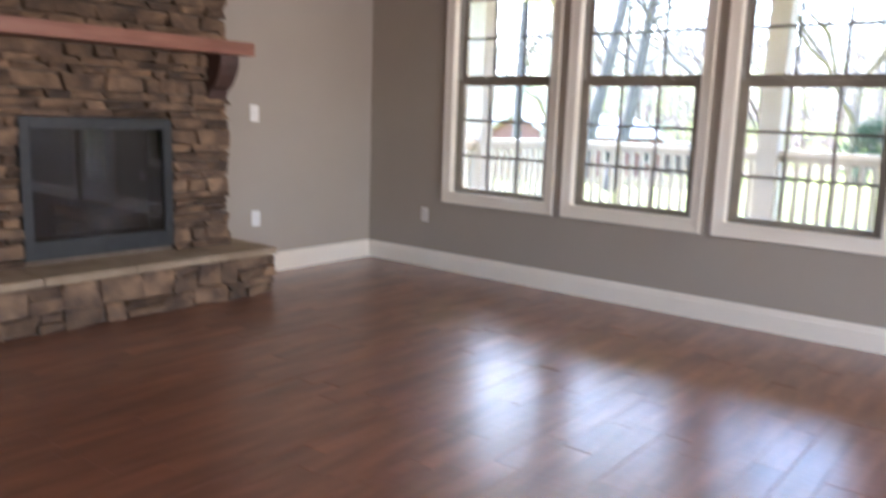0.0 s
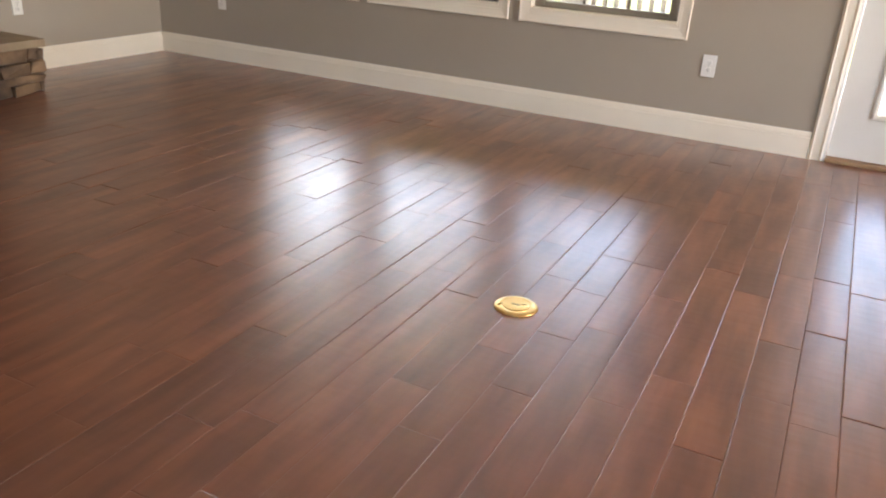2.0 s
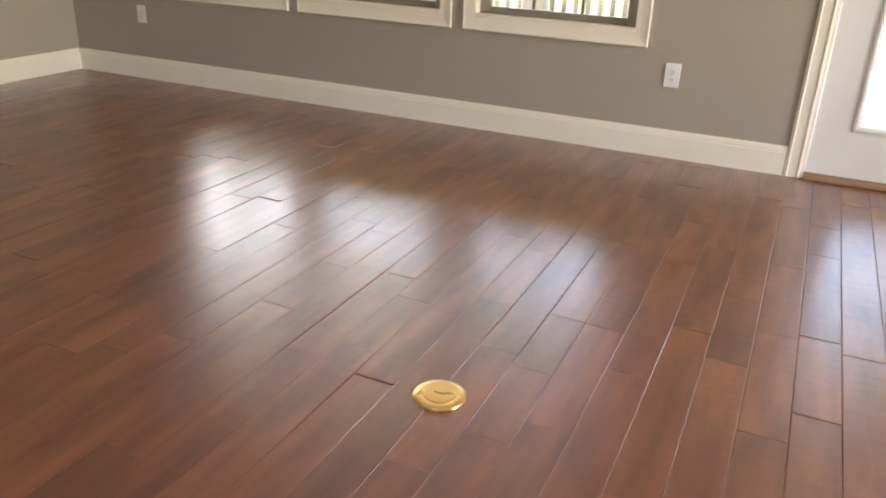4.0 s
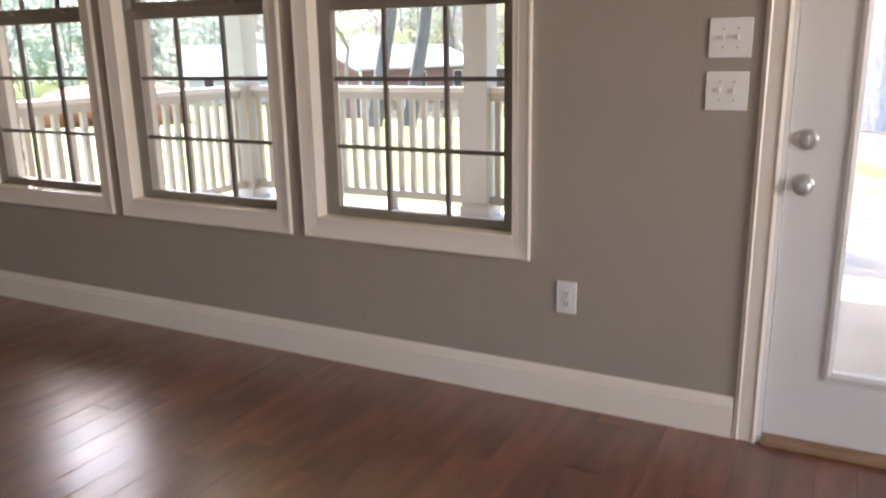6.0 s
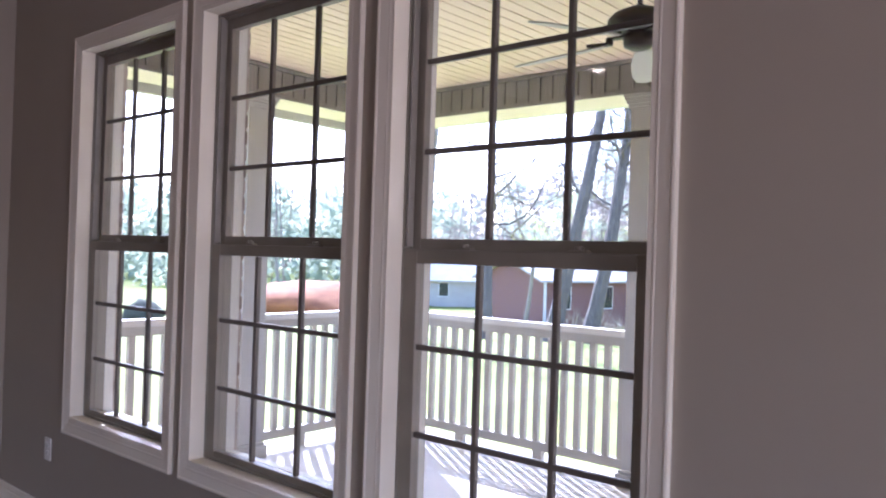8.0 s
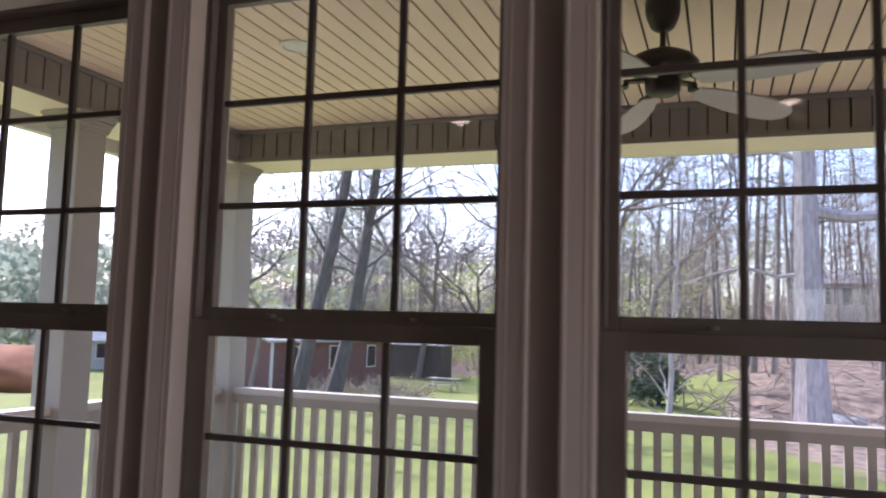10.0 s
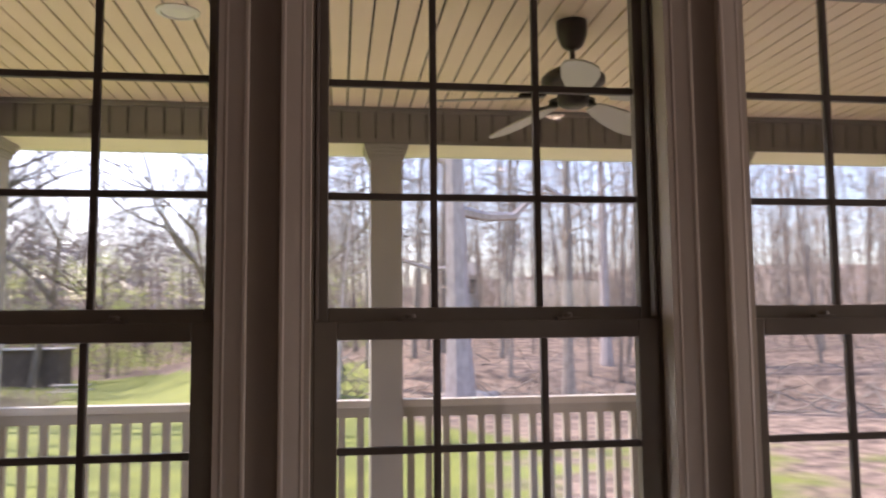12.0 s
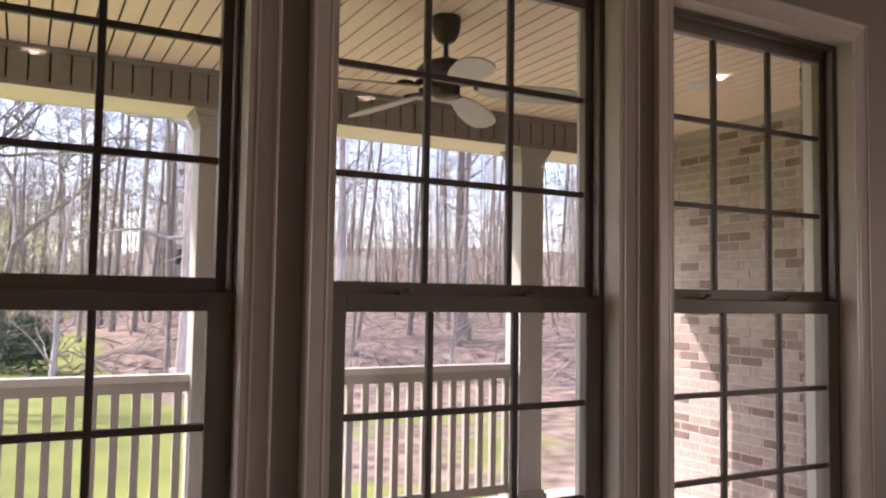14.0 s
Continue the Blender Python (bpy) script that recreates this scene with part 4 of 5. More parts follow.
place_tree(14.0, 21.0, 6.5, 0.09, (-0.06, 0.0), 26, 20, BARK_PALE, "low pale understory tree on the leafy bank", 0.1, 0.08)


def branch(wood, twig, p, d, ln, r, depth):
    """A limb that bends, then forks into two or three thinner ones."""
    pts = wander(p, d, ln, 5, 0.11, 0.02)
    (wood if r > 0.018 else twig).tube(pts, [max(0.006, r * (1 - 0.07 * i)) for i in range(6)], 6 if r > 0.06 else 4 if r > 0.018 else 3)
    if depth == 0:
        return
    along = (pts[-1] - pts[-2]).normalized()
    for k in range(rng.choice((2, 3, 3))):
        side = Vector((rng.gauss(0, 1), rng.gauss(0, 1), rng.gauss(0, 0.7)))
        branch(wood, twig, pts[-1] if k < 2 else pts[3], (along + side.normalized() * rng.uniform(0.45, 0.95)).normalized(),
               ln * rng.uniform(0.62, 0.86), r * rng.uniform(0.52, 0.70), depth - 1)


def spreading_tree(x, y, h, r0, lean, bark, label, depth=6):
    wood, twig = Soup(), Soup()
    branch(wood, twig, Vector((0, 0, -0.3)), Vector((lean[0], lean[1], 1)).normalized(), h * 0.34, r0, depth)
    tr = thing("tree", (x, y, ground_z(x, y)), label, "tree", "bare trees in the yard", local=True)
    for nm, soup, mat in (("trunk", wood, bark), ("crown", twig, TWIG_DARK)):
        ob = new(nm, soup.mesh(nm, mat))
        ob.parent = tr


TWIG_DARK = material("grey_twig", (0.30, 0.25, 0.205), (0.19, 0.155, 0.125), 0.95, 2)
for az, r, h, r0, lean, label in ((-20.0, 56, 17, 0.27, (0.02, 0), "dark forked bare tree beyond the lawn"),
                                  (-23.2, 60, 16, 0.24, (-0.10, 0), "slim bare tree behind the weathered shed"),
                                  (-15.5, 62, 15, 0.20, (0.05, 0), "slender bare tree at the wood's edge"),
                                  (-7.6, 34, 14, 0.21, (-0.22, 0), "grey bare tree leaning with wide drooping limbs"),
                                  (-2.5, 33, 13, 0.16, (0.10, 0), "bare spreading tree above the evergreen shrubs"),
                                  (-31.5, 40, 12, 0.14, (-0.05, 0), "grey twisted bare tree in front of the brick house")):
    spreading_tree(EYE.x + r * math.sin(radians(az)), EYE.y + r * math.cos(radians(az)), h, r0, lean, BARK_MID if r0 > 0.19 else BARK, label)

# far woods: a few dozen shapes, each set down many times, joined
protos = []
for k in range(16):
    w, t = Soup(), Soup()
    bare_tree(w, t, rng.uniform(13, 23), rng.choice((0.06, 0.08, 0.10, 0.12, 0.17)), (rng.gauss(0, 0.03), rng.gauss(0, 0.03)), rng.randint(13, 22), 6, rng.uniform(0.18, 0.5), 0.025, 0.014)
    protos.append([(np.array(s.v), np.array(s.f)) for s in (w, t)])


def scatter(name, mats, places, label, category):
    for which, mat in enumerate(mats):
        V, F, off = [], [], 0
        for k, x, y, turn, s in places:
            v, f = protos[k][which]
            c, sn = math.cos(turn) * s, math.sin(turn) * s
            q = np.stack([v[:, 0] * c - v[:, 1] * sn + x, v[:, 0] * sn + v[:, 1] * c + y, v[:, 2] * s + ground_z(x, y)], 1)
            V.append(q)
            F.append(f + off)
            off += len(v)
        V, F = np.concatenate(V), np.concatenate(F)
        me = bpy.data.meshes.new(name)
        me.vertices.add(len(V))
        me.vertices.foreach_set("co", V.ravel())
        me.loops.add(F.size)
        me.loops.foreach_set("vertex_index", F.ravel())
        me.polygons.add(len(F))
        me.polygons.foreach_set("loop_start", np.arange(0, F.size, 4))
        me.update(calc_edges=True)
        me.materials.append(mat)
        tagged(new(name if which == 0 else name + "_twigs", me), label, category, kind="stuff")


spots = []
while len(spots) < 480:
    az = rng.choice((rng.uniform(-70, 50), rng.uniform(-28, 2), rng.uniform(2, 44)))
    near = 64 if az < -9 else 42 if az < 2 else 26
    r = near + (125 - near) * rng.random() ** 0.95
    if az < -24 and r < 62:
        continue
    x, y = EYE.x + r * math.sin(radians(az)), EYE.y + r * math.cos(radians(az))
    spots.append((rng.randrange(16), x, y, rng.uniform(0, 6.28), rng.uniform(0.8, 1.15)))
scatter("woodland", (BARK, TWIG), spots[:260], "bare grey-brown spring woodland behind the lawn", "woodland")
scatter("woodland_back", (BARK_MID, TWIG), spots[260:], "bare grey-brown spring woodland on the bank", "woodland")


def foliage(name, blobs, per, size, mat, label, category, kind="", group=""):
    """Loose leaves gathered in uneven clumps."""
    s = Soup()
    for x, y, z, rx, rz in blobs:
        for _ in range(per):
            d = Vector((rng.gauss(0, 1), rng.gauss(0, 1), rng.gauss(0, 1))).normalized() * rng.random() ** 0.4
            s.leaf(Vector((x + d.x * rx, y + d.y * rx, z + d.z * rz)), size * rng.uniform(0.6, 1.3))
    return tagged(new(name, s.mesh(name, mat)), label, category, group, kind)


# evergreen on the lawn's edge, with a stem and tiers of leaves
def evergreen(x, y, h, w):
    g = ground_z(x, y)
    tr = thing("evergreen_shrub", (x, y, g), "dark green evergreen shrub at the far edge of the lawn", "shrub", "shrubs", local=True)
    s, lf = Soup(), Soup()
    s.tube([Vector((0, 0, -0.2)), Vector((0, 0, h * 0.5)), Vector((0.05, 0, h))], [0.08, 0.05, 0.01], 6)
    for _ in range(38):
        f = rng.uniform(0.12, 0.95)
        a = rng.uniform(0, 6.28)
        rr = w * (1 - f * 0.75) * rng.uniform(0.3, 1.0)
        c = Vector((math.cos(a) * rr, math.sin(a) * rr, f * h))
        s.tube([Vector((0, 0, f * h * 0.8)), c], [0.02, 0.006], 3)
        for _ in range(110):
            lf.leaf(c + Vector((rng.gauss(0, 0.24), rng.gauss(0, 0.24), rng.gauss(0, 0.15))), 0.055)
    for nm, soup, mat in (("stem", s, BARK_DARK), ("foliage", lf, NEEDLE)):
        ob = new(nm, soup.mesh(nm, mat))
        ob.parent = tr


evergreen(-1.9, 31.5, 2.6, 1.5)
evergreen(0.2, 30.4, 2.2, 1.6)
evergreen(1.6, 24.0, 1.5, 0.9)
blobs = []
for _ in range(380):
    az = rng.uniform(-34, 4)
    r = rng.uniform(57, 82) if az < -9 else rng.uniform(46, 85)
    x, y = EYE.x + r * math.sin(radians(az)), EYE.y + r * math.cos(radians(az))
    blobs.append((x, y, ground_z(x, y) + 9.0 * rng.random() ** 1.8 + 0.3, rng.uniform(0.6, 1.8), rng.uniform(0.4, 1.3)))
foliage("spring_undergrowth", blobs, 70, 0.11, LEAF, "fresh green spring undergrowth below the trees", "undergrowth", "stuff")
blobs = []
for _ in range(230):
    az, r = rng.uniform(-92, -38), rng.uniform(80, 140)
    x, y = EYE.x + r * math.sin(radians(az)), EYE.y + r * math.cos(radians(az))
    blobs.append((x, y, ground_z(x, y) + rng.uniform(0.5, 10), rng.uniform(2, 4.5), rng.uniform(1.5, 4)))
foliage("far_treeline", blobs, 130, 0.5, HAZE_LEAF, "far green tree line, haze put into its leaf colour", "woodland", "stuff")

blobs = []
for _ in range(70):
    az, r = rng.uniform(-36, -22), rng.uniform(55, 85)
    x, y = EYE.x + r * math.sin(radians(az)), EYE.y + r * math.cos(radians(az))
    blobs.append((x, y, ground_z(x, y) + rng.uniform(3, 15), rng.uniform(0.8, 2.2), rng.uniform(0.5, 1.4)))
foliage("pine_crowns", blobs, 80, 0.16, HAZE_LEAF, "pine crowns beyond the brick house, paled with painted haze", "woodland", "stuff")

# canopy colour paled to carry the haze of the far ridge
RIDGE_HAZE = material("bare_canopy_painted_haze", (0.46, 0.405, 0.37), (0.34, 0.30, 0.275), 0.95, 0.2)
blobs = []
for _ in range(800):
    az, r = rng.choice((rng.uniform(-62, 60), rng.uniform(-36, -2))), rng.uniform(90, 240)
    x, y = EYE.x + r * math.sin(radians(az)), EYE.y + r * math.cos(radians(az))
    blobs.append((x, y, ground_z(x, y) + 15.0 * rng.random() ** 1.5, rng.uniform(2.5, 6.5), rng.uniform(1.5, 4.5)))
foliage("ridge_woods", blobs, 80, 0.36, RIDGE_HAZE, "grey-brown bare woods on the far ridge, haze in the colour", "woodland", "stuff")

thicket = Soup()
for _ in range(3000):
    az = rng.uniform(-46, 58)
    near = 64 if az < -9 else 46 if az < 2 else 36
    r = near + (130 - near) * rng.random()
    if az < -22 and r < 60:
        continue
    x, y = EYE.x + r * math.sin(radians(az)), EYE.y + r * math.cos(radians(az))
    h = rng.uniform(3, 13)
    w = rng.uniform(0.018, 0.06)
    pts = wander(Vector((x, y, ground_z(x, y) - 0.2)), Vector((rng.gauss(0, 0.17), rng.gauss(0, 0.17), 1)), h, 4, 0.12, 0.05)
    thicket.tube(pts, [w, w * 0.8, w * 0.6, w * 0.4, w * 0.15], 3)
    for _ in range(5):
        k = rng.randint(1, 4)
        tp = wander(pts[k], Vector((rng.gauss(0, 1), rng.gauss(0, 1), rng.uniform(0.1, 1.0))), rng.uniform(1.0, 3.2), 3, 0.2)
        thicket.tube(tp, [0.014, 0.012, 0.009, 0.005], 3)
tagged(new("thicket", thicket.mesh("thicket", TWIG)), "grey-brown thicket of bare saplings", "woodland", kind="stuff")

# brushwood on the bank and in the gully
brush = Soup()
for _ in range(420):
    az = rng.uniform(-2, 46)
    r = rng.choice((rng.uniform(21, 28), rng.uniform(26, 42)))
    x, y = EYE.x + r * math.sin(radians(az)), EYE.y + r * math.cos(radians(az))
    p = Vector((x, y, ground_z(x, y) + 0.02))
    d = Vector((rng.gauss(0, 1), rng.gauss(0, 0.5), rng.uniform(0, 0.7)))
    brush.tube(wander(p, d, rng.uniform(0.5, 2.2), 4, 0.2), [0.03, 0.025, 0.018, 0.012, 0.005], 3)
for _ in range(420):
    az, r = rng.uniform(-30, -20.5), rng.uniform(36, 42)
    x, y = 3.5 + r * math.sin(radians(az)), -1.8 + r * math.cos(radians(az))
    p = Vector((x, y, ground_z(x, y)))
    d = Vector((rng.gauss(0, 1), rng.gauss(0, 0.5), rng.uniform(0.1, 1.0)))
    brush.tube(wander(p, d, rng.uniform(0.5, 1.7), 4, 0.25), [0.025, 0.02, 0.018, 0.012, 0.005], 3)
tagged(new("brushwood", brush.mesh("brushwood", TWIG)), "tangled grey-brown brushwood and fallen branches", "brushwood", kind="stuff")

ROCK = material("pale_rock", (0.52, 0.48, 0.44), (0.34, 0.30, 0.27), 0.9, 3, bump=0.6)


def rock(x, y, s, mat, name, label, cat, flat=0.6):
    bm = bmesh.new()
    bmesh.ops.create_icosphere(bm, subdivisions=3, radius=1)
    k = rng.uniform(0, 50)
    for v in bm.verts:
        v.co *= 1 + 0.35 * noise.noise(v.co * 1.3 + Vector((k, 0, 0))) + 0.12 * noise.noise(v.co * 4 + Vector((k, 0, 0)))
        v.co = Vector((v.co.x * s[0] + x, v.co.y * s[1] + y, v.co.z * s[2] * flat + ground_z(x, y) + s[2] * flat * 0.3))
    return tagged(new(name, finish(name, bm, mat, True)), label, cat, "rocks by the gully" if cat == "rock" else "")


for az, r, s in ((8.6, 26.2, 0.55), (9.8, 25.8, 0.60), (10.9, 26.4, 0.45), (7.4, 25.5, 0.28), (12.2, 25.9, 0.30)):
    rock(2.17 + r * math.sin(radians(az)), -1.95 + r * math.cos(radians(az)), (s, s * 0.7, s * 0.8), ROCK, "rock", "pale boulder by the gully below the bank", "rock")
CLAY = material("orange_clay", (0.36, 0.14, 0.055), (0.24, 0.085, 0.035), 0.95, 1.5, 8, bump=0.6)
rock(-29.6, 26.6, (5.2, 4.0, 3.0), CLAY, "clay_mound", "heap of bare orange clay on the lawn", "mound", 0.55)
rock(-31, 17.5, (1.1, 0.9, 1.0), material("dark_brush_heap", (0.05, 0.055, 0.035), (0.02, 0.024, 0.016), 0.95, 6, bump=1.0), "brush_heap", "small dark heap on the far lawn", "mound", 0.7)

# picnic table
WOODG = material("weathered_wood", (0.50, 0.45, 0.38), (0.36, 0.32, 0.27), 0.85, 5, stretch=(1, 8, 1))
tx, ty = -11.1, 39.7
tz = ground_z(tx, ty)
table = thing("picnic_table", (tx, ty, tz), "weathered wooden picnic table on the lawn", "picnic table")
for k in range(4):
    part("tabletop_board", box((tx - 0.9, ty - 0.37 + k * 0.19, tz + 0.70), (tx + 0.9, ty - 0.20 + k * 0.19, tz + 0.74), 0.005), WOODG, table)
for s in (-1, 1):
    part("bench_seat", box((tx - 0.9, ty + s * 0.68 - 0.13, tz + 0.42), (tx + 0.9, ty + s * 0.68 + 0.13, tz + 0.46), 0.005), WOODG, table)
    for q in (-1, 1):
        bm = box((tx + s * 0.62 - 0.02, ty - 0.05, tz - 0.03), (tx + s * 0.62 + 0.02, ty + 0.05, tz + 0.74))
        for v in bm.verts:
            v.co.y += q * (0.62 - (v.co.z - tz) * 0.55)
        part("leg", bm, WOODG, table)
    part("crossbeam", box((tx + s * 0.62 - 0.02, ty - 0.80, tz + 0.37), (tx + s * 0.62 + 0.02, ty + 0.80, tz + 0.42)), WOODG, table)

# neighbouring brick house
RED = material("red_house_brick", (0.25, 0.13, 0.105), (0.17, 0.09, 0.075), 0.9, 9, 8, bump=0.4)
ROOFM = material("pale_shingle_roof", (0.52, 0.49, 0.45), (0.42, 0.395, 0.365), 0.9, 2)
GLASSD = material("dark_house_glass", (0.03, 0.035, 0.04), None, 0.1)


def house(x, y, turn, w, d, h, wall, label, base, pitch=0.30):
    ob = thing("neighbour_house", (x, y, base), label, "house", "neighbouring houses", local=True)
    ob.rotation_euler = (0, 0, turn)
    bm = bmesh.new()
    bx(bm, (-w / 2, -d / 2, -0.5), (w / 2, d / 2, h))
    v = [bm.verts.new(p) for p in ((-w / 2, -d / 2, h), (-w / 2, d / 2, h), (-w / 2, 0, h + d * pitch), (w / 2, -d / 2, h), (w / 2, d / 2, h), (w / 2, 0, h + d * pitch))]
    for q in ((0, 1, 2), (3, 5, 4), (0, 2, 5, 3), (1, 4, 5, 2)):
        bm.faces.new([v[i] for i in q])
    part("wall", bm, wall, ob)
    bm = bmesh.new()
    for s in (-1, 1):
        sweep(bm, [(0, 0), (0, 0.12), (1, 0.12 - d * 1.1 * pitch), (1, -d * 1.1 * pitch)], (-w / 2 - 0.4, 0, h + d * pitch + 0.02), (w + 0.8, 0, 0), (0, 0, 1), (0, s * d * 0.55, 0))
    part("roof", bm, ROOFM, ob)
    for k in range(3):
        wx = -w / 2 + w * (k + 0.5) / 3
        win = part("window", box((wx - 0.42, -d / 2 - 0.03, h * 0.42), (wx + 0.42, -d / 2 + 0.02, h * 0.9)), VINYL, ob)
        part("pane", box((wx - 0.36, -d / 2 - 0.04, h * 0.42 + 0.06), (wx + 0.36, -d / 2 - 0.031, h * 0.9 - 0.06)), GLASSD, win)
    part("downspout", box((-w / 2 + 0.03, -d / 2 - 0.12, -0.2), (-w / 2 + 0.15, -d / 2 - 0.01, h)), VINYL, ob)
    return ob


house(-20.1, 39.25, radians(76), 10.0, 5.6, 2.75, RED, "low red brick gable house with a pale roof beyond the lawn", -2.35, 0.20)
TAN = material("tan_house_siding", (0.44, 0.41, 0.36), (0.38, 0.35, 0.31), 0.8, 2)
house(-41.0, 64.0, radians(20), 13, 8, 2.6, TAN, "distant pale house behind the brick house", ground_z(-41, 64) - 0.2)
house(-38.0, 48.0, radians(40), 10, 7, 2.4, TAN, "distant tan house with a pale roof", ground_z(-34, 42) - 0.2)

house(12.4, 67.6, radians(6), 3.6, 3.6, 3.0, TAN, "pale tan house half hidden by bare woods", ground_z(12.4, 67.6) - 0.1)

# weathered shed behind the lawn
SHEDW = material("weathered_shed_board", (0.17, 0.13, 0.105), (0.10, 0.075, 0.06), 0.9, 4, stretch=(6, 6, 0.6), bump=0.4)
sx, sy = -17.5, 52.3
sz = ground_z(sx, sy)
shed = thing("garden_shed", (sx, sy, sz), "low weathered brown board shed behind the lawn", "shed")
for k in range(20):
    x0 = sx - 2.1 + k * 0.21
    part("wall_board", box((x0, sy - 1.2, sz - 0.1), (x0 + 0.195, sy - 1.17, sz + 2.3), 0.003), SHEDW, shed)
part("body", box((sx - 2.09, sy - 1.17, sz - 0.1), (sx + 2.09, sy + 1.2, sz + 2.3)), SHEDW, shed)
part("roof", box((sx - 2.25, sy - 1.45, sz + 2.3), (sx + 2.25, sy + 1.4, sz + 2.39), 0.01), ROOFM, shed, "pale flat roof sheet")

# ---- masonry and boards, piece by piece ----
# outside skin of the house and the porch's brick side wall
bm = bmesh.new()
skin = [-0.6]
OPEN = HALF + 0.045
for c in WINDOWS:
    skin += [c - OPEN, c + OPEN]
skin += [DOOR0 - 0.01, DOOR1 + 0.01, BR_X]
for a, b in zip(skin[::2], skin[1::2]):
    bx(bm, (a, WALL_T + 0.001, -0.7), (b, 0.262, 4.2))
for c in WINDOWS:
    bx(bm, (c - OPEN, WALL_T + 0.001, -0.7), (c + OPEN, 0.262, SILL - 0.05))
    bx(bm, (c - OPEN, WALL_T + 0.001, HEAD + 0.045), (c + OPEN, 0.262, 4.2))
bx(bm, (DOOR0 - 0.01, WALL_T + 0.001, DOORH), (DOOR1 + 0.01, 0.262, 4.2))
structure("brick_skin", bm, BRICK, "lime-washed brick skin of the house", "wall")
ret = bmesh.new()
for c in WINDOWS:
    for s in (-1, 1):
        z = SILL - 0.02
        while z < HEAD + 0.02:
            bx(ret, (c + s * OPEN - 0.004, 0.185, z), (c + s * OPEN + 0.004, 0.266, z + 0.060))
            z += 0.0757
tagged(new("brick_return", finish("brick_return", ret, BRICK)), "brick edges beside the windows", "brick", kind="stuff")

side = structure("brick_side_wall", box((BR_X + 0.005, 0.27, -0.75), (BR_X + 0.36, BR_Y1 - 0.010, PC + 0.3)), MORTAR_B, "lime-washed brick wall closing one end of the porch", "wall")
BL, BH, BJ = 0.203, 0.0657, 0.010


def brick_mesh(ln):
    bm = bmesh.new()
    bx(bm, (0, 0, 0), (0.05, ln, BH))
    bmesh.ops.bevel(bm, geom=list(bm.edges), offset=0.003, segments=1, affect='EDGES')
    return finish("brick", bm, BRICK)


full, half_b = brick_mesh(BL), brick_mesh((BL - BJ) / 2)
brng = random.Random(4)
rest = Soup()
count = 0
row, z = 0, -0.045
pieces = []
while z < PC - BH:
    y = 0.272 if row % 2 == 0 else 0.272 - (BL + BJ) / 2
    while y < BR_Y1 - 0.05:
        ln = BL
        yy = y
        if y < 0.27:
            yy, ln = 0.272, (BL - BJ) / 2
        if yy + ln > BR_Y1:
            ln = (BL - BJ) / 2
        pieces.append((yy, z, ln))
        y += BL + BJ
    row, z = row + 1, z + BH + BJ
for yy, z, ln in pieces:
    dx = brng.uniform(-0.001, 0.002)
    if 0.85 < z < 2.75 and 0.5 < yy < 3.5 and count < 300:
        ob = new("brick", full if ln > 0.15 else half_b)
        ob.parent = side
        ob.location = (BR_X + dx, yy, z)
        count += 1
    else:
        v0 = len(rest.v)
        x0, x1 = BR_X + dx, BR_X + 0.05
        rest.v += [(x1, yy, z), (x1, yy + ln, z), (x1, yy + ln, z + BH), (x1, yy, z + BH), (x0, yy + 0.004, z + 0.004), (x0, yy + ln - 0.004, z + 0.004), (x0, yy + ln - 0.004, z + BH - 0.004), (x0, yy + 0.004, z + BH - 0.004)]
        rest.f += [(v0 + 4, v0 + 5, v0 + 6, v0 + 7), (v0, v0 + 1, v0 + 5, v0 + 4), (v0 + 1, v0 + 2, v0 + 6, v0 + 5), (v0 + 2, v0 + 3, v0 + 7, v0 + 6), (v0 + 3, v0, v0 + 4, v0 + 7)]
ob = new("brick_courses", rest.mesh("brick_courses", BRICK))
ob.parent = side
tagged(ob, "lime-washed brick courses", kind="stuff")

# fieldstones
srng = random.Random(21)


def stone(parent, origin, u, w, n, a, b, depth):
    """One stone in a rectangle a (along u) by b (up), standing out along n."""
    bm = bmesh.new()
    bx(bm, (0, 0, 0), (a, b, depth))
    for v in bm.verts:
        if v.co.z > 0:
            v.co.x += srng.uniform(-0.6, 0.5) * min(0.05, a * 0.2)
            v.co.y += srng.uniform(-0.6, 0.5) * min(0.034, b * 0.26)
            v.co.z *= srng.uniform(0.35, 1.5)
    bmesh.ops.bevel(bm, geom=list(bm.edges), offset=min(a, b) * 0.13, segments=2, profile=0.55, affect='EDGES')
    m = Matrix(((u[0], w[0], n[0], origin[0]), (u[1], w[1], n[1], origin[1]), (u[2], w[2], n[2], origin[2]), (0, 0, 0, 1)))
    bmesh.ops.transform(bm, matrix=m, verts=bm.verts)
    return part("stone", bm, STONE, parent)


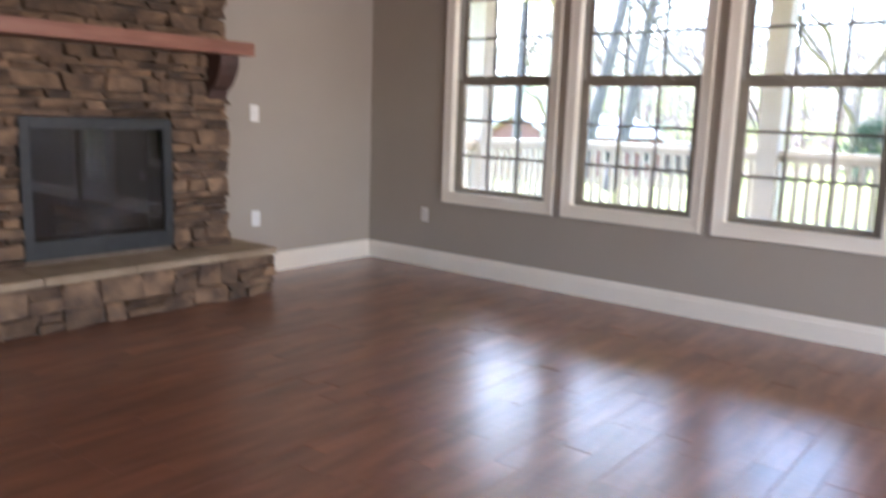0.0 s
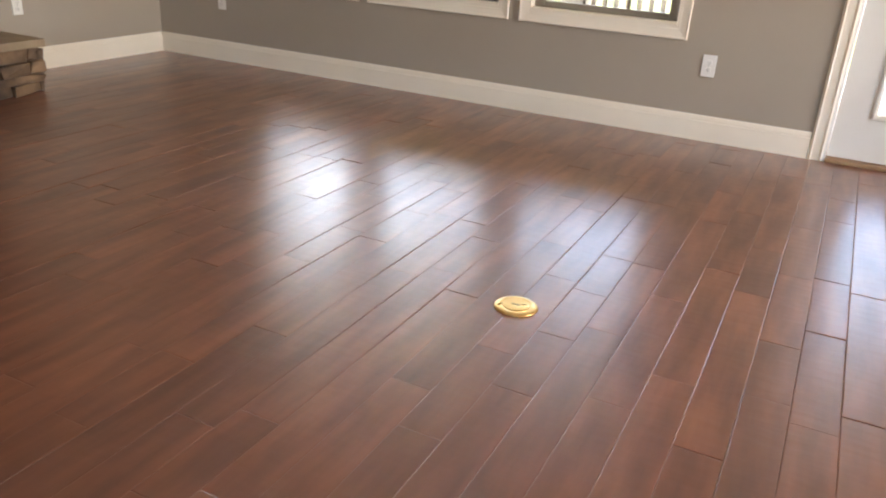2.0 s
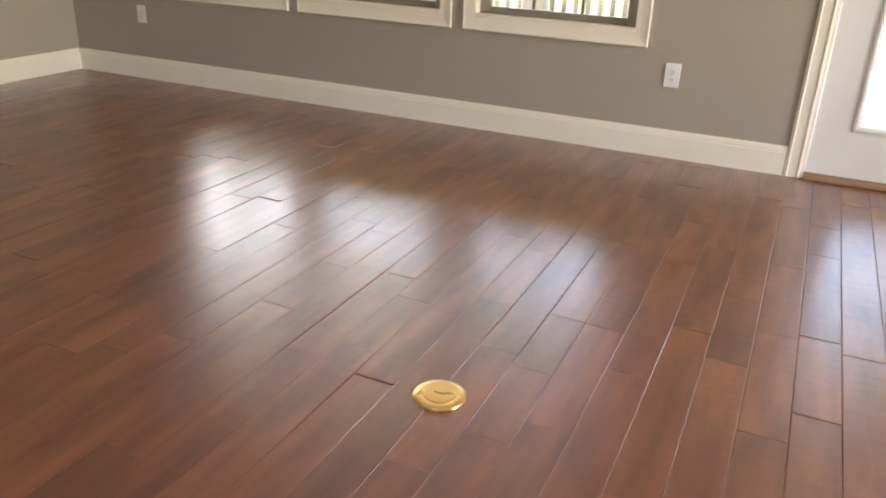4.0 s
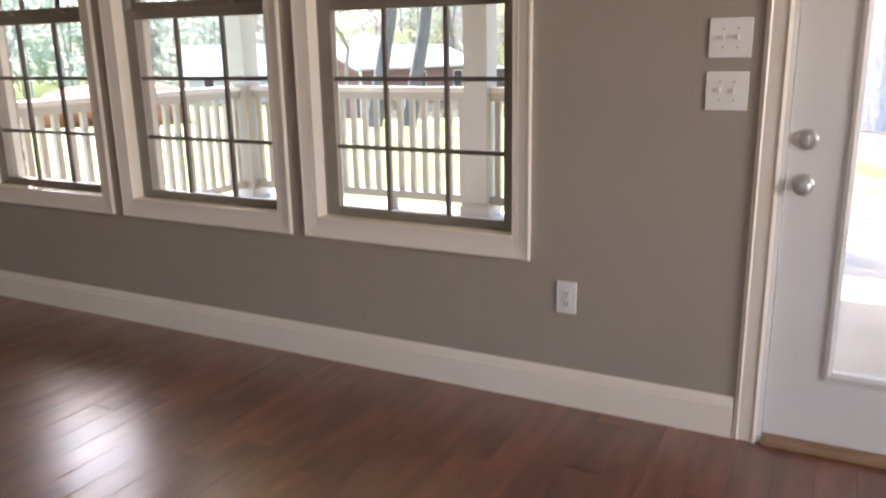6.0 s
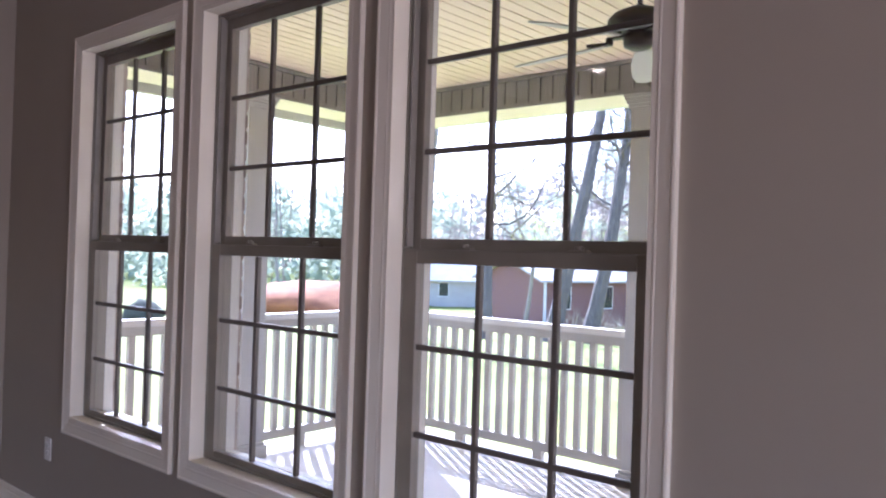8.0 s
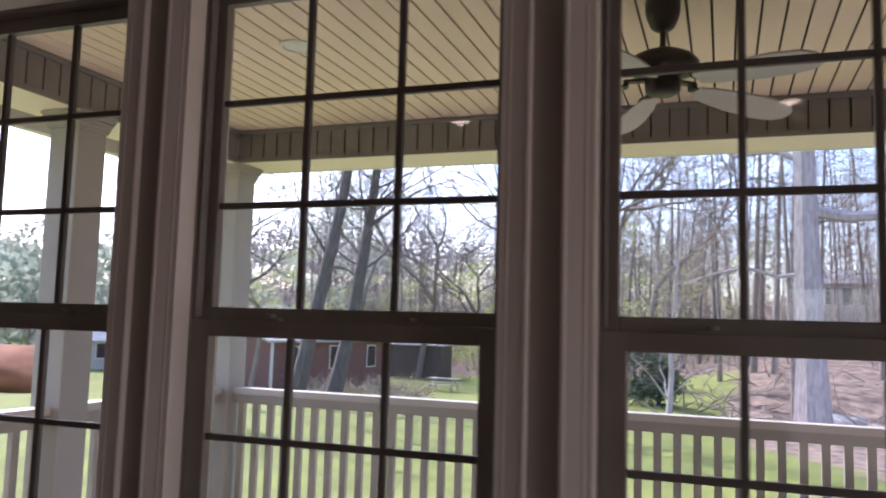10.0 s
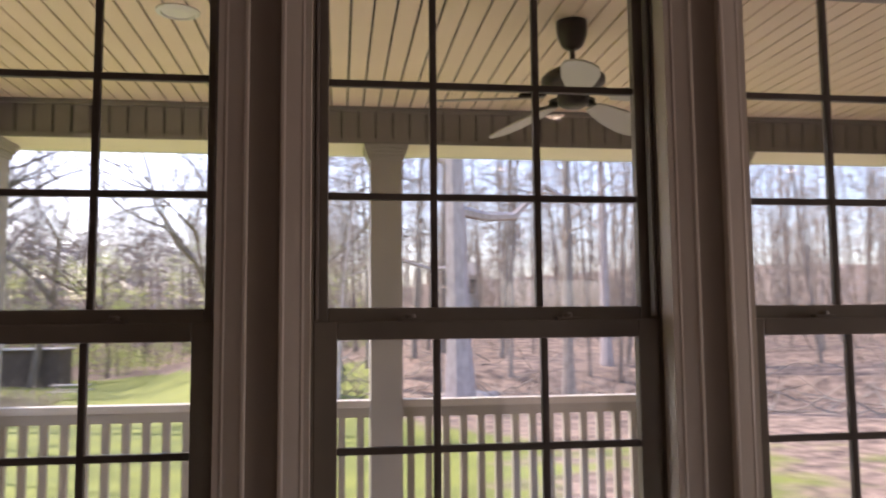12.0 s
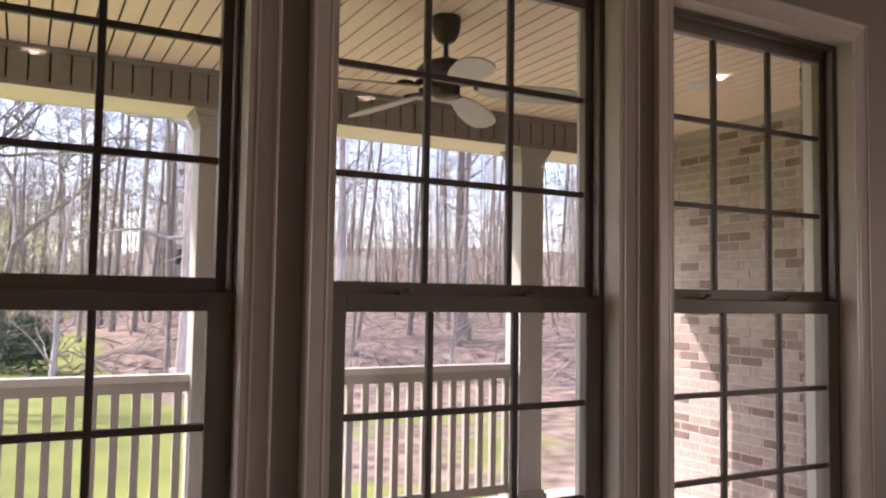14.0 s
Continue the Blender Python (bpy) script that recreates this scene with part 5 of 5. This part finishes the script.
def lay(parent, y0, y1, z0, z1, x, skip=None, tall=(0.042, 0.105), wide=(0.09, 0.30), depth=0.055):
    z = z0
    while z < z1 - 0.03:
        h = min(srng.uniform(*tall), z1 - z)
        if z1 - z - h < 0.05:
            h = z1 - z
        if skip and z < skip[3] < z + h + 0.03:
            h = skip[3] - z
        y = y0
        while y < y1 - 0.02:
            w = min(srng.uniform(*wide), y1 - y)
            if y1 - y - w < 0.09:
                w = y1 - y
            if skip and z < skip[3] - 0.005:
                if y < skip[0] and y + w > skip[0] - 0.06:
                    w = skip[0] - y
                if skip[0] - 0.005 <= y < skip[1] - 0.005:
                    y = skip[1]
                    continue
            if h > 0.105 and srng.random() < 0.5:
                k = srng.uniform(0.4, 0.6) * h
                stone(parent, (x, y + 0.003, z + 0.003), (0, 1, 0), (0, 0, 1), (1, 0, 0), w - 0.006, k - 0.005, depth)
                stone(parent, (x, y + 0.003, z + k + 0.002), (0, 1, 0), (0, 0, 1), (1, 0, 0), w - 0.006, h - k - 0.005, depth)
            else:
                stone(parent, (x, y + 0.003, z + 0.003), (0, 1, 0), (0, 0, 1), (1, 0, 0), w - 0.006, h - 0.006, depth)
            y += w
        z += h


lay(chimney, CH_Y0, CH_Y1, HE_Z, 1.66, CH_X - 0.04, (FB_Y0, FB_Y1, FB_Z0, FB_Z1))
lay(chimney, CH_Y0, CH_Y1, 1.76, 2.12, CH_X - 0.04)
lay(chimney, CH_Y0, CH_Y1, 2.12, ROOM_Z - 0.01, CH_X - 0.04, None, (0.13, 0.2), (0.25, 0.45))
lay(hearth, HE_Y0, HE_Y1, 0.002, HE_Z - 0.05, HE_X - 0.04, None, (0.07, 0.14), (0.10, 0.27))
# returns on the side towards the windows
for parent, x1, yy, z0, z1 in ((chimney, CH_X, CH_Y1 - 0.04, HE_Z, 2.2), (hearth, HE_X, HE_Y1 - 0.04, 0.002, HE_Z - 0.05)):
    z = z0
    while z < z1 - 0.03:
        h = min(srng.uniform(0.08, 0.15), z1 - z)
        xx = 0.001
        while xx < x1 - 0.03:
            w = min(srng.uniform(0.12, 0.26), x1 - xx)
            if x1 - xx - w < 0.06:
                w = x1 - xx
            stone(parent, (xx + w - 0.003, yy, z + 0.003), (-1, 0, 0), (0, 0, 1), (0, 1, 0), w - 0.006, h - 0.006, 0.045)
            xx += w
        z += h

# floor boards
PW = 0.127
floor = structure("floor", box((0, ROOM_Y, -0.05), (ROOM_X, 0, -0.0125)), SUBFLOOR, "hand-scraped red-brown hardwood plank floor", "floor")
LENGTHS = [0.36, 0.48, 0.60, 0.75, 0.90, 1.05, 1.20]


def plank_verts(x, y, ln, zt):
    e = 0.0030
    g = 0.0004
    lo = [(x + g, y + g, zt - 0.012), (x + PW - g, y + g, zt - 0.012), (x + PW - g, y + ln - g, zt - 0.012), (x + g, y + ln - g, zt - 0.012)]
    mid = [(p[0], p[1], zt - 0.0009) for p in lo]
    top = [(x + g + e, y + g + e, zt), (x + PW - g - e, y + g + e, zt), (x + PW - g - e, y + ln - g - e, zt), (x + g + e, y + ln - g - e, zt)]
    return lo + mid + top


PF = [(8, 9, 10, 11)] + [(i + a, (i + 1) % 4 + a, (i + 1) % 4 + a + 4, i + a + 4) for a in (0, 4) for i in range(4)]
plank_me = []
for ln in LENGTHS:
    me = bpy.data.meshes.new("plank")
    me.from_pydata(plank_verts(-PW / 2, 0, ln, 0), [], PF)
    me.materials.append(PLANK)
    me.update()
    plank_me.append(me)
prng = random.Random(8)
rest = Soup()
count = 0
for i in range(int(ROOM_X / PW)):
    x = i * PW
    y = -0.002 - prng.uniform(0.06, 0.9)
    start = y
    first_len = -0.002 - start
    rows = []
    rows.append((start, first_len, None))
    while y > ROOM_Y:
        k = prng.randrange(len(LENGTHS))
        y -= LENGTHS[k]
        if y < ROOM_Y:
            rows.append((ROOM_Y, y + LENGTHS[k] - ROOM_Y, None))
            break
        rows.append((y, LENGTHS[k], k))
    for yy, ln, k in rows:
        zt = prng.uniform(-0.0004, 0.0004)
        if k is not None and 1.3 < x < 5.5 and yy > -4.6 and count < 300:
            ob = new("plank", plank_me[k])
            ob.parent = floor
            ob.location = (x + PW / 2, yy, zt)
            ob.rotation_euler = (prng.gauss(0, 0.0012), prng.gauss(0, 0.004), 0)
            count += 1
        else:
            base = len(rest.v)
            rest.v += plank_verts(x, yy, ln, zt)
            rest.f += [tuple(q + base for q in f) for f in PF]
ob = new("floor_boards", rest.mesh("floor_boards", PLANK))
ob.parent = floor
tagged(ob, "red-brown hardwood planks", kind="stuff")
